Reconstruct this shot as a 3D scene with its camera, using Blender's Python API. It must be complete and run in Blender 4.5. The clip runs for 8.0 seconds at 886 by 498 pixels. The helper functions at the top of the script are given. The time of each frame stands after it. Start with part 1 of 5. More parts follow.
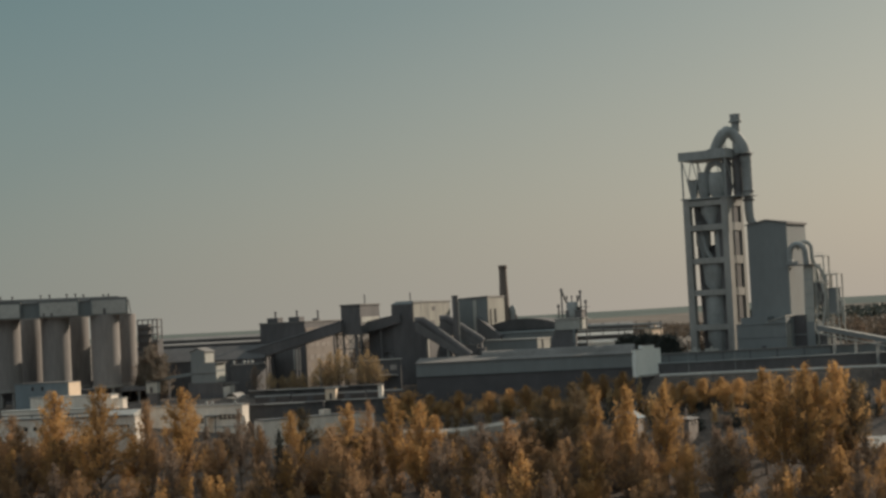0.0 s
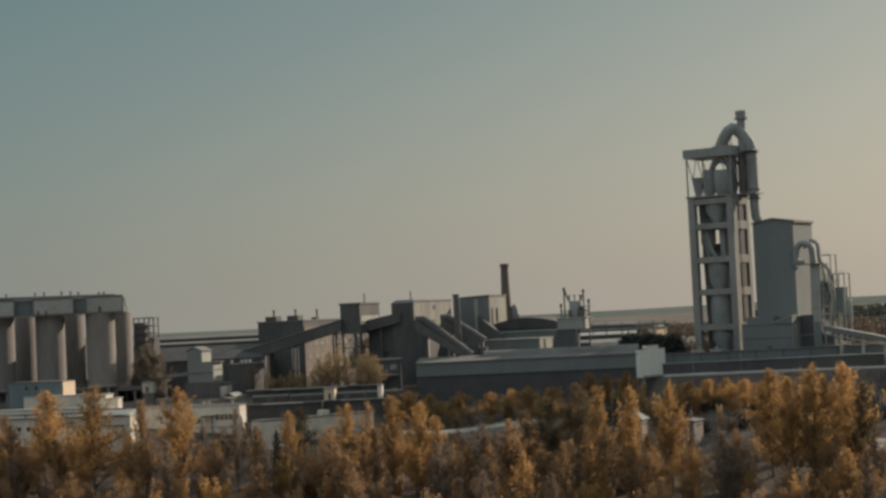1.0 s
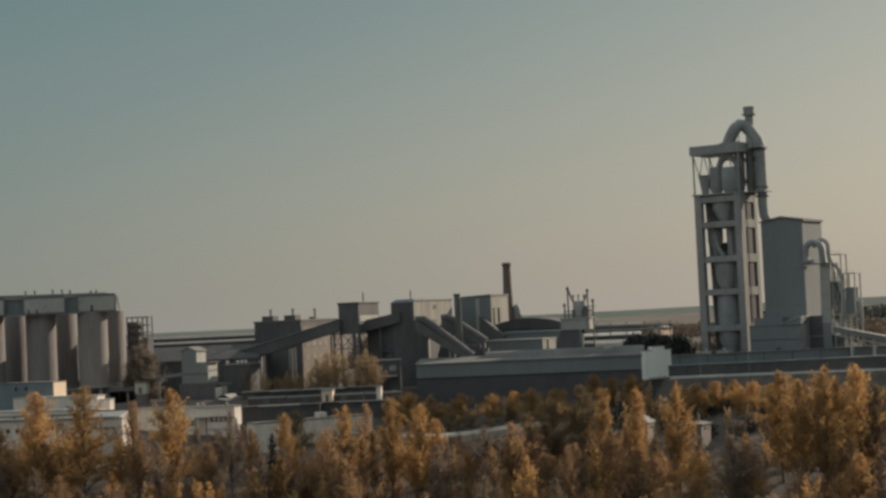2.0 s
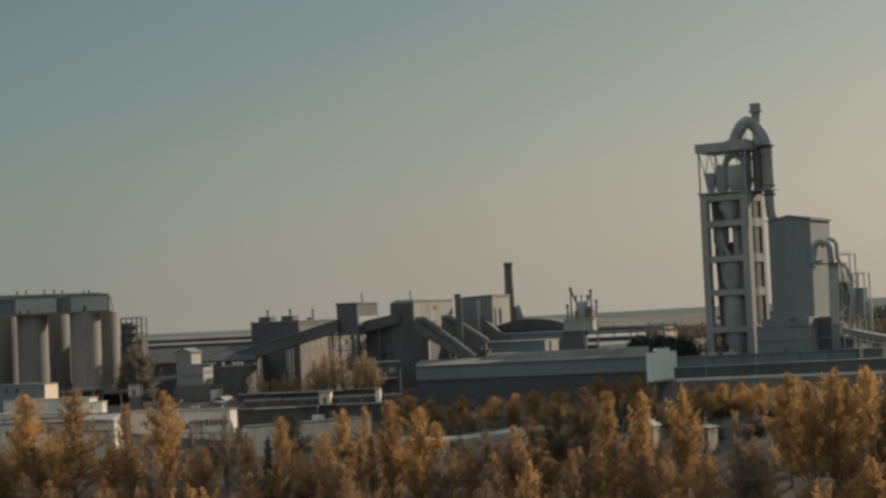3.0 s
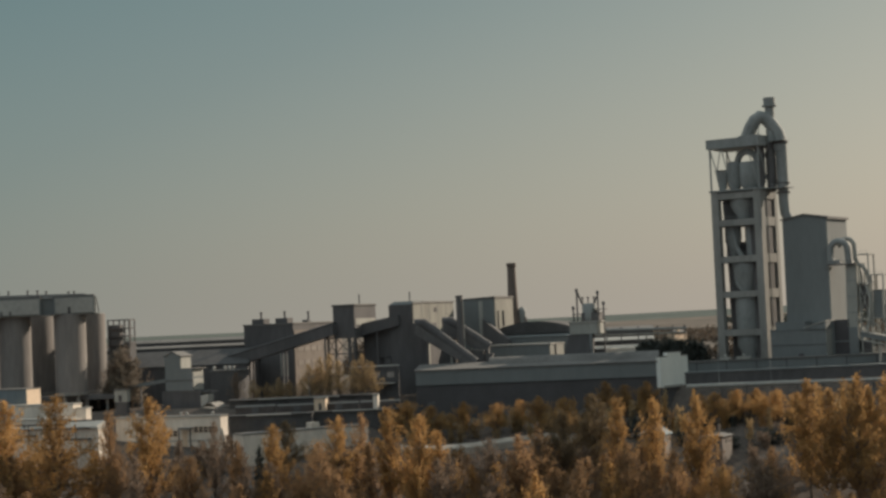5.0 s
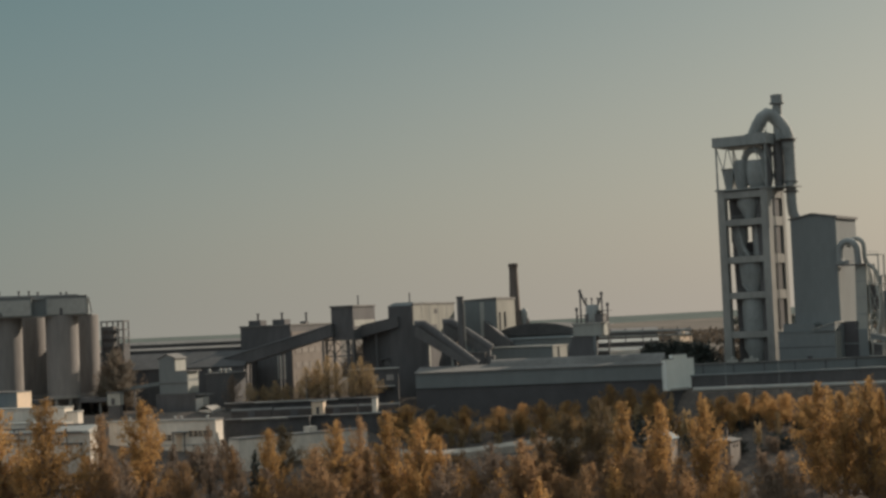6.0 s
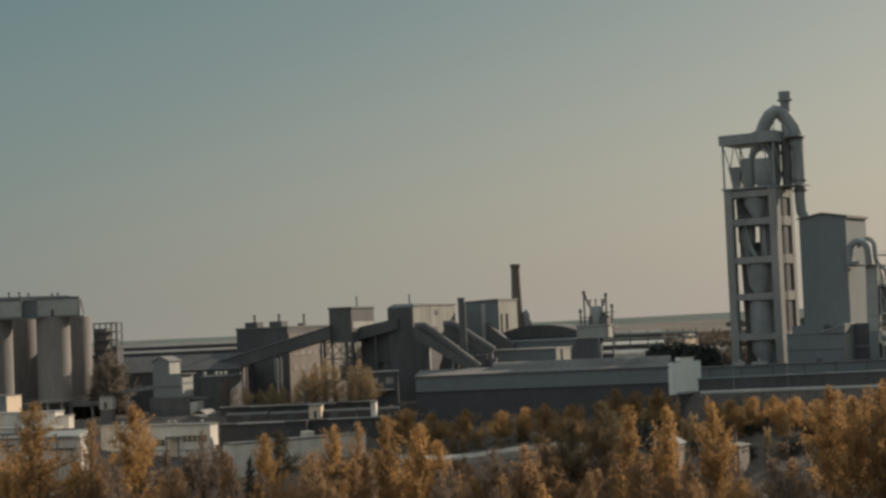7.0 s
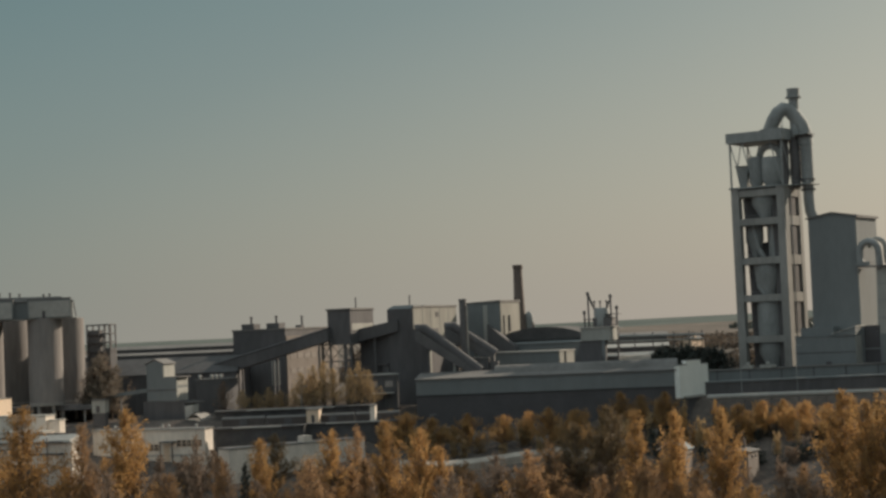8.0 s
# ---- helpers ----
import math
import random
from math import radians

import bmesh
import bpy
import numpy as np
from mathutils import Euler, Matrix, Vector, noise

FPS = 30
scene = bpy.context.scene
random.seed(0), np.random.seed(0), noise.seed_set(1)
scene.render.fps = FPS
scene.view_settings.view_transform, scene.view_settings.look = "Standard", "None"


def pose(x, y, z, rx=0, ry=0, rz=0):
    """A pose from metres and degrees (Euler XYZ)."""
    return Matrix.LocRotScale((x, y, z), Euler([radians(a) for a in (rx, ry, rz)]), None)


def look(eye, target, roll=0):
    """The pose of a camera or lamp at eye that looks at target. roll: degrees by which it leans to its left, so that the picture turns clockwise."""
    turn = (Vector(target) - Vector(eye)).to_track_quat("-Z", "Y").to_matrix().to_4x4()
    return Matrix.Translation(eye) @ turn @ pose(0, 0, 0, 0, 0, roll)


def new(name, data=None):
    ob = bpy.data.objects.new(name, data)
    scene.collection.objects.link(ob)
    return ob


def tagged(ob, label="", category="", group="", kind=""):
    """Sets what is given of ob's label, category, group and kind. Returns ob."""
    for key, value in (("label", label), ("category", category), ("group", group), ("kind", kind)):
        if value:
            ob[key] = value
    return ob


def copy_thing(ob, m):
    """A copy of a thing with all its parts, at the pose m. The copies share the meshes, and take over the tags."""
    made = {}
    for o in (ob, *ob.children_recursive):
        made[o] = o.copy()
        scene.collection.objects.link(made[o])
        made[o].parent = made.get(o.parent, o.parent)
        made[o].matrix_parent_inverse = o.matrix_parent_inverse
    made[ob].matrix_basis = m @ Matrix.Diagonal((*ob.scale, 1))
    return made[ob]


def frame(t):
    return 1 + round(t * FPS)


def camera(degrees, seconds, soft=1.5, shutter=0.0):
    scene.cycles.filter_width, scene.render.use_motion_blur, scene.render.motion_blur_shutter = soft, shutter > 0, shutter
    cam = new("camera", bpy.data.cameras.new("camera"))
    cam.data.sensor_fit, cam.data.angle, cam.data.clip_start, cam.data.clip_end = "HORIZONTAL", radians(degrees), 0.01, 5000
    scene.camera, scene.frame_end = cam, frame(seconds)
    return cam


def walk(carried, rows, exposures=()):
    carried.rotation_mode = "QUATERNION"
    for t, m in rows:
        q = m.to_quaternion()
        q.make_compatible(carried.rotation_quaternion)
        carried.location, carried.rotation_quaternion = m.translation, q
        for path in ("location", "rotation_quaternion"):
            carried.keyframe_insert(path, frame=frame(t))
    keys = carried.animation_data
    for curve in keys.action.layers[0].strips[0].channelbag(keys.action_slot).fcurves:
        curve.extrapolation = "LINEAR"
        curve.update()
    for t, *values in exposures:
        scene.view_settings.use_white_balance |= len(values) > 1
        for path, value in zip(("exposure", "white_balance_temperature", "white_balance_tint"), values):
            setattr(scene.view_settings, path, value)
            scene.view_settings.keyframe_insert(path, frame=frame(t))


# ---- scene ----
# ---- camera: a slow level flight towards the cement works ----
cam = camera(28.0, 8.0, soft=2.9)
EYE = 26.0
ROWS = [  # seconds, metres ahead, pitch, roll, yaw
    (0.0, -56.90, 2.311, 2.975, -0.933),
    (0.5, -50.17, 2.292, 2.857, -0.921),
    (1.0, -45.50, 2.284, 2.828, -0.921),
    (1.5, -37.39, 2.279, 2.744, -0.919),
    (3.0, -13.62, 2.314, 2.661, -0.926),
    (3.5, -8.25, 2.327, 2.629, -0.929),
    (4.0, 0.00, 2.349, 2.620, -0.929),
    (4.5, 7.90, 2.374, 2.607, -0.937),
    (6.0, 29.44, 2.451, 2.567, -0.943),
    (6.5, 37.27, 2.482, 2.557, -0.942),
    (7.0, 44.54, 2.516, 2.565, -0.943),
    (7.5, 51.79, 2.548, 2.565, -0.936),
    (8.0, 58.96, 2.580, 2.535, -0.935),
]
EXPOSURE = 0.2
walk(cam, [(t, pose(0, y, EYE, 90 + pitch, roll, yaw)) for t, y, pitch, roll, yaw in ROWS], [(0.0, EXPOSURE), (8.0, EXPOSURE)])

# ---- sky and sun ----
SUN_AZ, SUN_EL = radians(36.0), radians(24.0)      # from +x towards +y; low autumn sun
to_sun = Vector((math.cos(SUN_EL) * math.cos(SUN_AZ), math.cos(SUN_EL) * math.sin(SUN_AZ), math.sin(SUN_EL)))
world = bpy.data.worlds.new("autumn_sky")
scene.world = world
world.use_nodes = True
wn, wl = world.node_tree.nodes, world.node_tree.links
wn.clear()
w_out, w_bg = wn.new("ShaderNodeOutputWorld"), wn.new("ShaderNodeBackground")
w_sky = wn.new("ShaderNodeTexSky")
w_sky.sky_type, w_sky.sun_disc = "NISHITA", False
w_sky.sun_elevation, w_sky.sun_rotation = SUN_EL, radians(90.0) - SUN_AZ
w_sky.dust_density = 4.0
w_co = wn.new("ShaderNodeTexCoord")
w_dot = wn.new("ShaderNodeVectorMath")
w_dot.operation = "DOT_PRODUCT"
w_dot.inputs[1].default_value = (0.79, 0.45, -2.1)
w_add = wn.new("ShaderNodeMath")
w_add.operation = "MULTIPLY_ADD"
w_add.inputs[1].default_value, w_add.inputs[2].default_value = 1 / 3, 2.15 / 3
w_ramp = wn.new("ShaderNodeValToRGB")
w_ramp.color_ramp.interpolation = "LINEAR"
ramp_rows = ((0.0, (0.61, 0.62, 0.63)), (0.56, (0.245, 0.268, 0.270)), (0.667, (0.102, 0.155, 0.152)), (0.74, (0.140, 0.176, 0.165)), (0.82, (0.216, 0.224, 0.194)), (0.90, (0.284, 0.272, 0.231)), (1.0, (0.365, 0.326, 0.266)))
for k, (at, colour) in enumerate(ramp_rows):
    el = w_ramp.color_ramp.elements[0] if k == 0 else w_ramp.color_ramp.elements[1] if k == 1 else w_ramp.color_ramp.elements.new(at)
    el.position, el.color = at, (*colour, 1)
w_split = wn.new("ShaderNodeSeparateXYZ")
w_low = wn.new("ShaderNodeMapRange")
w_low.inputs["From Max"].default_value = 0.2
w_warm = wn.new("ShaderNodeValToRGB")
w_warm.color_ramp.elements[0].color, w_warm.color_ramp.elements[1].color = (1.09, 1.035, 1.05, 1), (0.75, 0.84, 0.83, 1)
w_tint = wn.new("ShaderNodeMixRGB")
w_tint.blend_type = "MULTIPLY"
w_tint.inputs[0].default_value = 1.0
w_mix = wn.new("ShaderNodeMixRGB")
w_mix.blend_type = "ADD"
w_mix.inputs[0].default_value = 0.02
wl.new(w_co.outputs["Generated"], w_dot.inputs[0])
wl.new(w_dot.outputs["Value"], w_add.inputs[0])
wl.new(w_add.outputs[0], w_ramp.inputs[0])
wl.new(w_co.outputs["Generated"], w_split.inputs[0])
wl.new(w_split.outputs["Z"], w_low.inputs["Value"])
wl.new(w_low.outputs[0], w_warm.inputs[0])
wl.new(w_ramp.outputs[0], w_tint.inputs[1])
wl.new(w_warm.outputs[0], w_tint.inputs[2])
wl.new(w_tint.outputs[0], w_mix.inputs[1])
wl.new(w_sky.outputs[0], w_mix.inputs[2])
wl.new(w_mix.outputs[0], w_bg.inputs[0])
w_bg.inputs[1].default_value = 1.0
wl.new(w_bg.outputs[0], w_out.inputs[0])
sun = new("sun", bpy.data.lights.new("sun", "SUN"))
sun.data.energy, sun.data.angle, sun.data.color = 4.7, radians(0.6), (1.0, 0.85, 0.68)
sun.matrix_world = look(to_sun * 900, (0, 0, 0))


# ---- materials ----
def mat(name, colour, rough=0.8, metal=0.0, var=0.25, scale=0.12, streak=1.0, bump=0.15, ribs=0.0, tint=None):
    """Weathered surface: broad stains, fine grain, streaks down the wall where streak > 1, ribs of sheet cladding where ribs > 0."""
    m = bpy.data.materials.new(name)
    m.use_nodes = True
    n, l = m.node_tree.nodes, m.node_tree.links
    b = n["Principled BSDF"]
    b.inputs["Roughness"].default_value, b.inputs["Metallic"].default_value = rough, metal
    b.inputs["Specular IOR Level"].default_value = 0.0 if rough >= 1.0 else 0.5     # bare earth has no sheen
    geo = n.new("ShaderNodeNewGeometry")
    mp = n.new("ShaderNodeMapping")
    mp.inputs["Scale"].default_value = (1, 1, 1 / streak)
    l.new(geo.outputs["Position"], mp.inputs[0])
    broad, fine = n.new("ShaderNodeTexNoise"), n.new("ShaderNodeTexNoise")
    broad.inputs["Scale"].default_value, broad.inputs["Detail"].default_value = scale, 6
    fine.inputs["Scale"].default_value, fine.inputs["Detail"].default_value = scale * 9, 4
    l.new(mp.outputs[0], broad.inputs["Vector"])
    l.new(mp.outputs[0], fine.inputs["Vector"])
    mixn = n.new("ShaderNodeMixRGB")
    mixn.inputs[0].default_value = 0.4
    l.new(broad.outputs["Fac"], mixn.inputs[1])
    l.new(fine.outputs["Fac"], mixn.inputs[2])
    ramp = n.new("ShaderNodeValToRGB")
    dark = tint or tuple(c * 0.55 for c in colour)
    lo = tuple(c + (d - c) * min(1, var * 2.2) for c, d in zip(colour, dark))
    hi = tuple(min(1, c * (1 + var * 0.6)) for c in colour)
    ramp.color_ramp.elements[0].position, ramp.color_ramp.elements[1].position = 0.33, 0.67
    ramp.color_ramp.elements[0].color, ramp.color_ramp.elements[1].color = (*lo, 1), (*hi, 1)
    l.new(mixn.outputs[0], ramp.inputs[0])
    l.new(ramp.outputs[0], b.inputs["Base Color"])
    bp = n.new("ShaderNodeBump")
    bp.inputs["Strength"].default_value, bp.inputs["Distance"].default_value = bump * (0.35 if ribs else 1.0), 0.3
    height = fine.outputs["Fac"]
    if ribs:
        ob = n.new("ShaderNodeTexCoord")
        wave = n.new("ShaderNodeTexWave")
        wave.bands_direction = "DIAGONAL"
        flat = n.new("ShaderNodeMapping")
        flat.inputs["Scale"].default_value = (1, 1, 0)
        wave.inputs["Scale"].default_value = ribs * 2.2
        l.new(ob.outputs["Object"], flat.inputs[0])
        l.new(flat.outputs[0], wave.inputs["Vector"])
        both = n.new("ShaderNodeMath")
        both.operation = "ADD"
        l.new(wave.outputs["Fac"], both.inputs[0])
        l.new(fine.outputs["Fac"], both.inputs[1])
        height = both.outputs[0]
    l.new(height, bp.inputs["Height"])
    l.new(bp.outputs[0], b.inputs["Normal"])
    return m


def leaf_mat(name, colour, other, glow=0.35):
    """Thin autumn leaves: each island its own tone, light passing through."""
    m = bpy.data.materials.new(name)
    m.use_nodes = True
    n, l = m.node_tree.nodes, m.node_tree.links
    b, out = n["Principled BSDF"], n["Material Output"]
    geo = n.new("ShaderNodeNewGeometry")
    info = n.new("ShaderNodeObjectInfo")
    ramp = n.new("ShaderNodeValToRGB")
    ramp.color_ramp.elements[0].color, ramp.color_ramp.elements[1].color = (*other, 1), (*colour, 1)
    l.new(geo.outputs["Random Per Island"], ramp.inputs[0])
    hsv = n.new("ShaderNodeHueSaturation")
    mr = n.new("ShaderNodeMapRange")
    mr.inputs["To Min"].default_value, mr.inputs["To Max"].default_value = 0.7, 1.2
    l.new(info.outputs["Random"], mr.inputs["Value"])
    l.new(mr.outputs[0], hsv.inputs["Value"])
    l.new(ramp.outputs[0], hsv.inputs["Color"])
    l.new(hsv.outputs[0], b.inputs["Base Color"])
    b.inputs["Roughness"].default_value = 0.75
    tr = n.new("ShaderNodeBsdfTranslucent")
    l.new(hsv.outputs[0], tr.inputs["Color"])
    mx = n.new("ShaderNodeMixShader")
    mx.inputs[0].default_value = glow
    l.new(b.outputs[0], mx.inputs[1])
    l.new(tr.outputs[0], mx.inputs[2])
    l.new(mx.outputs[0], out.inputs["Surface"])
    return m


CONCRETE = mat("weathered_concrete", (0.25, 0.235, 0.215), 0.9, 0, 0.3, 0.10, 4.0)
SILO = mat("silo_concrete", (0.185, 0.168, 0.156), 0.9, 0, 0.32, 0.12, 6.0)
TOWER_C = mat("tower_concrete", (0.245, 0.242, 0.225), 0.9, 0, 0.25, 0.12, 4.0)
STEEL = mat("grey_painted_steel", (0.235, 0.247, 0.24), 0.78, 0.0, 0.3, 0.2, 3.0)
DARKSTEEL = mat("dark_dusty_steel", (0.105, 0.10, 0.099), 0.8, 0.0, 0.3, 0.2, 2.0)
CLAD = mat("green_grey_cladding", (0.158, 0.171, 0.17), 0.88, 0.0, 0.14, 0.06, 3.0)
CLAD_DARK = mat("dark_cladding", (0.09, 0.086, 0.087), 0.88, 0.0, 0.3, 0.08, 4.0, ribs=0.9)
# pale sheet; also lends sun-facing end walls a lit look by colour
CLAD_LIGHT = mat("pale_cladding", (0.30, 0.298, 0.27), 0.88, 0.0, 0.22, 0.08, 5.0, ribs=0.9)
ROOF = mat("dusty_roof_felt", (0.14, 0.134, 0.126), 0.9, 0, 0.35, 0.06)
ROOF_PALE = mat("pale_sheet_roof", (0.33, 0.322, 0.295), 0.6, 0.1, 0.25, 0.07)
# lighter, warmer cladding colour for walls that face the sun
SIDING = mat("lit_side_yellow_grey_cladding", (0.20, 0.195, 0.17), 0.88, 0.0, 0.3, 0.1, 5.0)
BEIGE = mat("beige_brickwork", (0.165, 0.14, 0.12), 0.9, 0, 0.3, 0.15, 3.0)
WHITE = mat("white_plaster", (0.62, 0.555, 0.475), 0.85, 0, 0.25, 0.13, 4.0)
PANEL = mat("cream_panel", (0.60, 0.47, 0.345), 0.8, 0, 0.15, 0.2, 3.0)
BLUEGREY = mat("blue_grey_cladding", (0.135, 0.165, 0.178), 0.6, 0.1, 0.2, 0.12, 4.0, ribs=1.2)
BRICK = mat("sooty_chimney_brick", (0.125, 0.10, 0.085), 0.9, 0, 0.35, 0.15, 3.0)
GLASS = mat("dark_window_glass", (0.03, 0.035, 0.04), 0.12, 0, 0.1, 0.5, bump=0.0)
# near-black for dark parts; the shade of openings is put into it
SHADE = mat("dark_parts_and_shaded_openings", (0.074, 0.07, 0.072), 0.9, 0, 0.2, 0.2)
BARK = mat("grey_brown_bark", (0.14, 0.11, 0.085), 0.95, 0, 0.3, 1.5, 4.0)
RUST = mat("rusty_wagon_paint", (0.085, 0.07, 0.064), 0.8, 0.1, 0.35, 0.3, 3.0)
ROAD = mat("dusty_concrete_road", (0.36, 0.32, 0.27), 0.95, 0, 0.3, 0.15)
SOIL = mat("dry_grass_and_dust", (0.125, 0.106, 0.092), 1.0, 0, 0.6, 0.05, bump=0.4, tint=(0.065, 0.058, 0.054))
# plaster lightened so the gable reads as sunlit at a grazing angle
GABLE = mat("sun_brightened_gable_plaster", (0.66, 0.67, 0.62), 0.8, 0, 0.15, 0.15, 4.0)
TAR = mat("tarred_roof", (0.075, 0.073, 0.073), 0.95, 0, 0.4, 0.06)
PANE = mat("pale_window_glass", (0.26, 0.235, 0.215), 0.25, 0, 0.3, 0.4, bump=0.0)
# distance haze is mixed into this grey-green base colour
FAR = mat("haze_tinted_far_fields", (0.115, 0.126, 0.114), 1.0, 0, 0.5, 0.008, bump=0.0, tint=(0.08, 0.093, 0.088))
FIELD = mat("dry_brown_fields", (0.15, 0.13, 0.112), 1.0, 0, 0.6, 0.012, bump=0.0, tint=(0.105, 0.096, 0.086))
LEAF_GOLD = leaf_mat("golden_leaves", (0.56, 0.328, 0.12), (0.30, 0.19, 0.088), 0.55)
LEAF_RUST = leaf_mat("rusty_leaves", (0.43, 0.26, 0.124), (0.24, 0.157, 0.094), 0.55)
LEAF_PALE = leaf_mat("pale_yellow_leaves", (0.46, 0.325, 0.165), (0.31, 0.225, 0.125), 0.5)
LEAF_OLIVE = leaf_mat("olive_leaves", (0.19, 0.135, 0.07), (0.11, 0.082, 0.05), 0.4)
LEAF_GREY = leaf_mat("withered_grey_brown_leaves", (0.29, 0.24, 0.185), (0.20, 0.168, 0.132), 0.4)
LEAF_BROWN = leaf_mat("brown_thinning_leaves", (0.25, 0.178, 0.125), (0.165, 0.123, 0.092), 0.4)
LEAF_FAR = leaf_mat("hazy_far_foliage", (0.062, 0.068, 0.056), (0.042, 0.05, 0.043), 0.2)
LEAF_SCRUB = leaf_mat("brown_field_scrub", (0.108, 0.084, 0.063), (0.088, 0.072, 0.057), 0.5)
# evergreen needles; the slope scrub borrows the colour to stand for shadow
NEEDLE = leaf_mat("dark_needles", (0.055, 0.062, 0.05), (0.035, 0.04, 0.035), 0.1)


# ---- building blocks ----
class Geo:
    """Gathers corners and faces of one mesh."""

    def __init__(self):
        self.v, self.f = [], []

    def box(self, x0, x1, y0, y1, z0, z1):
        return self.hexa([(x0, y0, z0), (x1, y0, z0), (x1, y1, z0), (x0, y1, z0), (x0, y0, z1), (x1, y0, z1), (x1, y1, z1), (x0, y1, z1)])

    def hexa(self, p):
        k = len(self.v)
        self.v += p
        self.f += [tuple(k + i for i in q) for q in ((3, 2, 1, 0), (4, 5, 6, 7), (0, 1, 5, 4), (1, 2, 6, 5), (2, 3, 7, 6), (3, 0, 4, 7))]
        return self

    def rod(self, a, b, r0, r1=None, n=8, caps=True):
        a, b = Vector(a), Vector(b)
        r1 = r0 if r1 is None else r1
        d = (b - a).normalized()
        s = d.cross(Vector((0, 0, 1)) if abs(d.z) < 0.9 else Vector((1, 0, 0))).normalized()
        u = s.cross(d)
        k = len(self.v)
        for c, r in ((a, r0), (b, r1)):
            for i in range(n):
                w = 2 * math.pi * (i + 0.5) / n
                self.v.append(tuple(c + s * (r * math.cos(w)) + u * (r * math.sin(w))))
        self.f += [(k + i, k + (i + 1) % n, k + n + (i + 1) % n, k + n + i) for i in range(n)]
        if caps:
            self.f += [tuple(k + i for i in range(n))[::-1], tuple(k + n + i for i in range(n))]
        return self

    def tube(self, pts, r, n=14):
        """One bent skin along the points."""
        pts = [Vector(p) for p in pts]
        k = len(self.v)
        side = None
        for i, p in enumerate(pts):
            d = (pts[min(i + 1, len(pts) - 1)] - pts[max(i - 1, 0)]).normalized()
            if side is None:
                side = d.cross(Vector((0, 1, 0)) if abs(d.y) < 0.9 else Vector((1, 0, 0))).normalized()
            side = (side - d * side.dot(d)).normalized()
            u = side.cross(d)
            for j in range(n):
                w = 2 * math.pi * j / n
                self.v.append(tuple(p + side * (r * math.cos(w)) + u * (r * math.sin(w))))
        for i in range(len(pts) - 1):
            self.f += [(k + i * n + j, k + i * n + (j + 1) % n, k + (i + 1) * n + (j + 1) % n, k + (i + 1) * n + j) for j in range(n)]
        e = k + (len(pts) - 1) * n
        self.f += [tuple(k + j for j in range(n))[::-1], tuple(e + j for j in range(n))]
        return self

    def extrude(self, outline, a, b, along="y"):
        """A closed outline (across, height) pulled from a to b."""
        k, n = len(self.v), len(outline)
        for q in (a, b):
            self.v += [(u, q, z) if along == "y" else (q, u, z) for u, z in outline]
        self.f += [(k + i, k + (i + 1) % n, k + n + (i + 1) % n, k + n + i) for i in range(n)]
        self.f += [tuple(k + i for i in range(n))[::-1], tuple(k + n + i for i in range(n))]
        return self

    def lathe(self, x, y, prof, n=28):
        """prof: (radius, height) from the foot up."""
        k = len(self.v)
        for r, z in prof:
            self.v += [(x + r * math.cos(2 * math.pi * i / n), y + r * math.sin(2 * math.pi * i / n), z) for i in range(n)]
        for j in range(len(prof) - 1):
            self.f += [(k + j * n + i, k + j * n + (i + 1) % n, k + (j + 1) * n + (i + 1) % n, k + (j + 1) * n + i) for i in range(n)]
        self.f += [tuple(k + i for i in range(n))[::-1], tuple(k + (len(prof) - 1) * n + i for i in range(n))]
        return self

    def gable(self, x0, x1, y0, y1, z, rise, over=0.5, thick=0.35, along="x"):
        """Two roof slopes with thickness; the ridge runs along x or y."""
        if along == "x":
            ym = (y0 + y1) / 2
            for ya in (y0 - over, y1 + over):
                p = [(x0 - over, ya, z), (x1 + over, ya, z), (x1 + over, ym, z + rise), (x0 - over, ym, z + rise)]
                self.hexa(p + [(a, b, c + thick) for a, b, c in p])
        else:
            xm = (x0 + x1) / 2
            for xa in (x0 - over, x1 + over):
                p = [(xa, y0 - over, z), (xa, y1 + over, z), (xm, y1 + over, z + rise), (xm, y0 - over, z + rise)]
                self.hexa(p + [(a, b, c + thick) for a, b, c in p])
        return self

    def gable_end(self, x0, x1, y0, y1, z, rise, along="x"):
        """Solid triangle body under a gable roof."""
        k = len(self.v)
        if along == "x":
            ym = (y0 + y1) / 2
            self.v += [(x0, y0, z), (x1, y0, z), (x1, y1, z), (x0, y1, z), (x0, ym, z + rise), (x1, ym, z + rise)]
            self.f += [(k, k + 1, k + 5, k + 4), (k + 2, k + 3, k + 4, k + 5), (k + 3, k, k + 4), (k + 1, k + 2, k + 5), (k + 3, k + 2, k + 1, k)]
        else:
            xm = (x0 + x1) / 2
            self.v += [(x0, y0, z), (x1, y0, z), (x1, y1, z), (x0, y1, z), (xm, y0, z + rise), (xm, y1, z + rise)]
            self.f += [(k, k + 1, k + 4), (k + 1, k + 2, k + 5, k + 4), (k + 2, k + 3, k + 5), (k + 3, k, k + 4, k + 5), (k + 3, k + 2, k + 1, k)]
        return self

    def mesh(self, name, smooth=False):
        me = bpy.data.meshes.new(name)
        me.from_pydata(self.v, [], self.f)
        bm = bmesh.new()
        bm.from_mesh(me)
        bmesh.ops.recalc_face_normals(bm, faces=bm.faces)
        if smooth:
            for f in bm.faces:
                f.smooth = len(f.verts) == 4
            for e in bm.edges:
                e.smooth = e.calc_face_angle(0) < 0.7
        bm.to_mesh(me)
        bm.free()
        return me


YAW = -22.0                       # the works stand on one grid


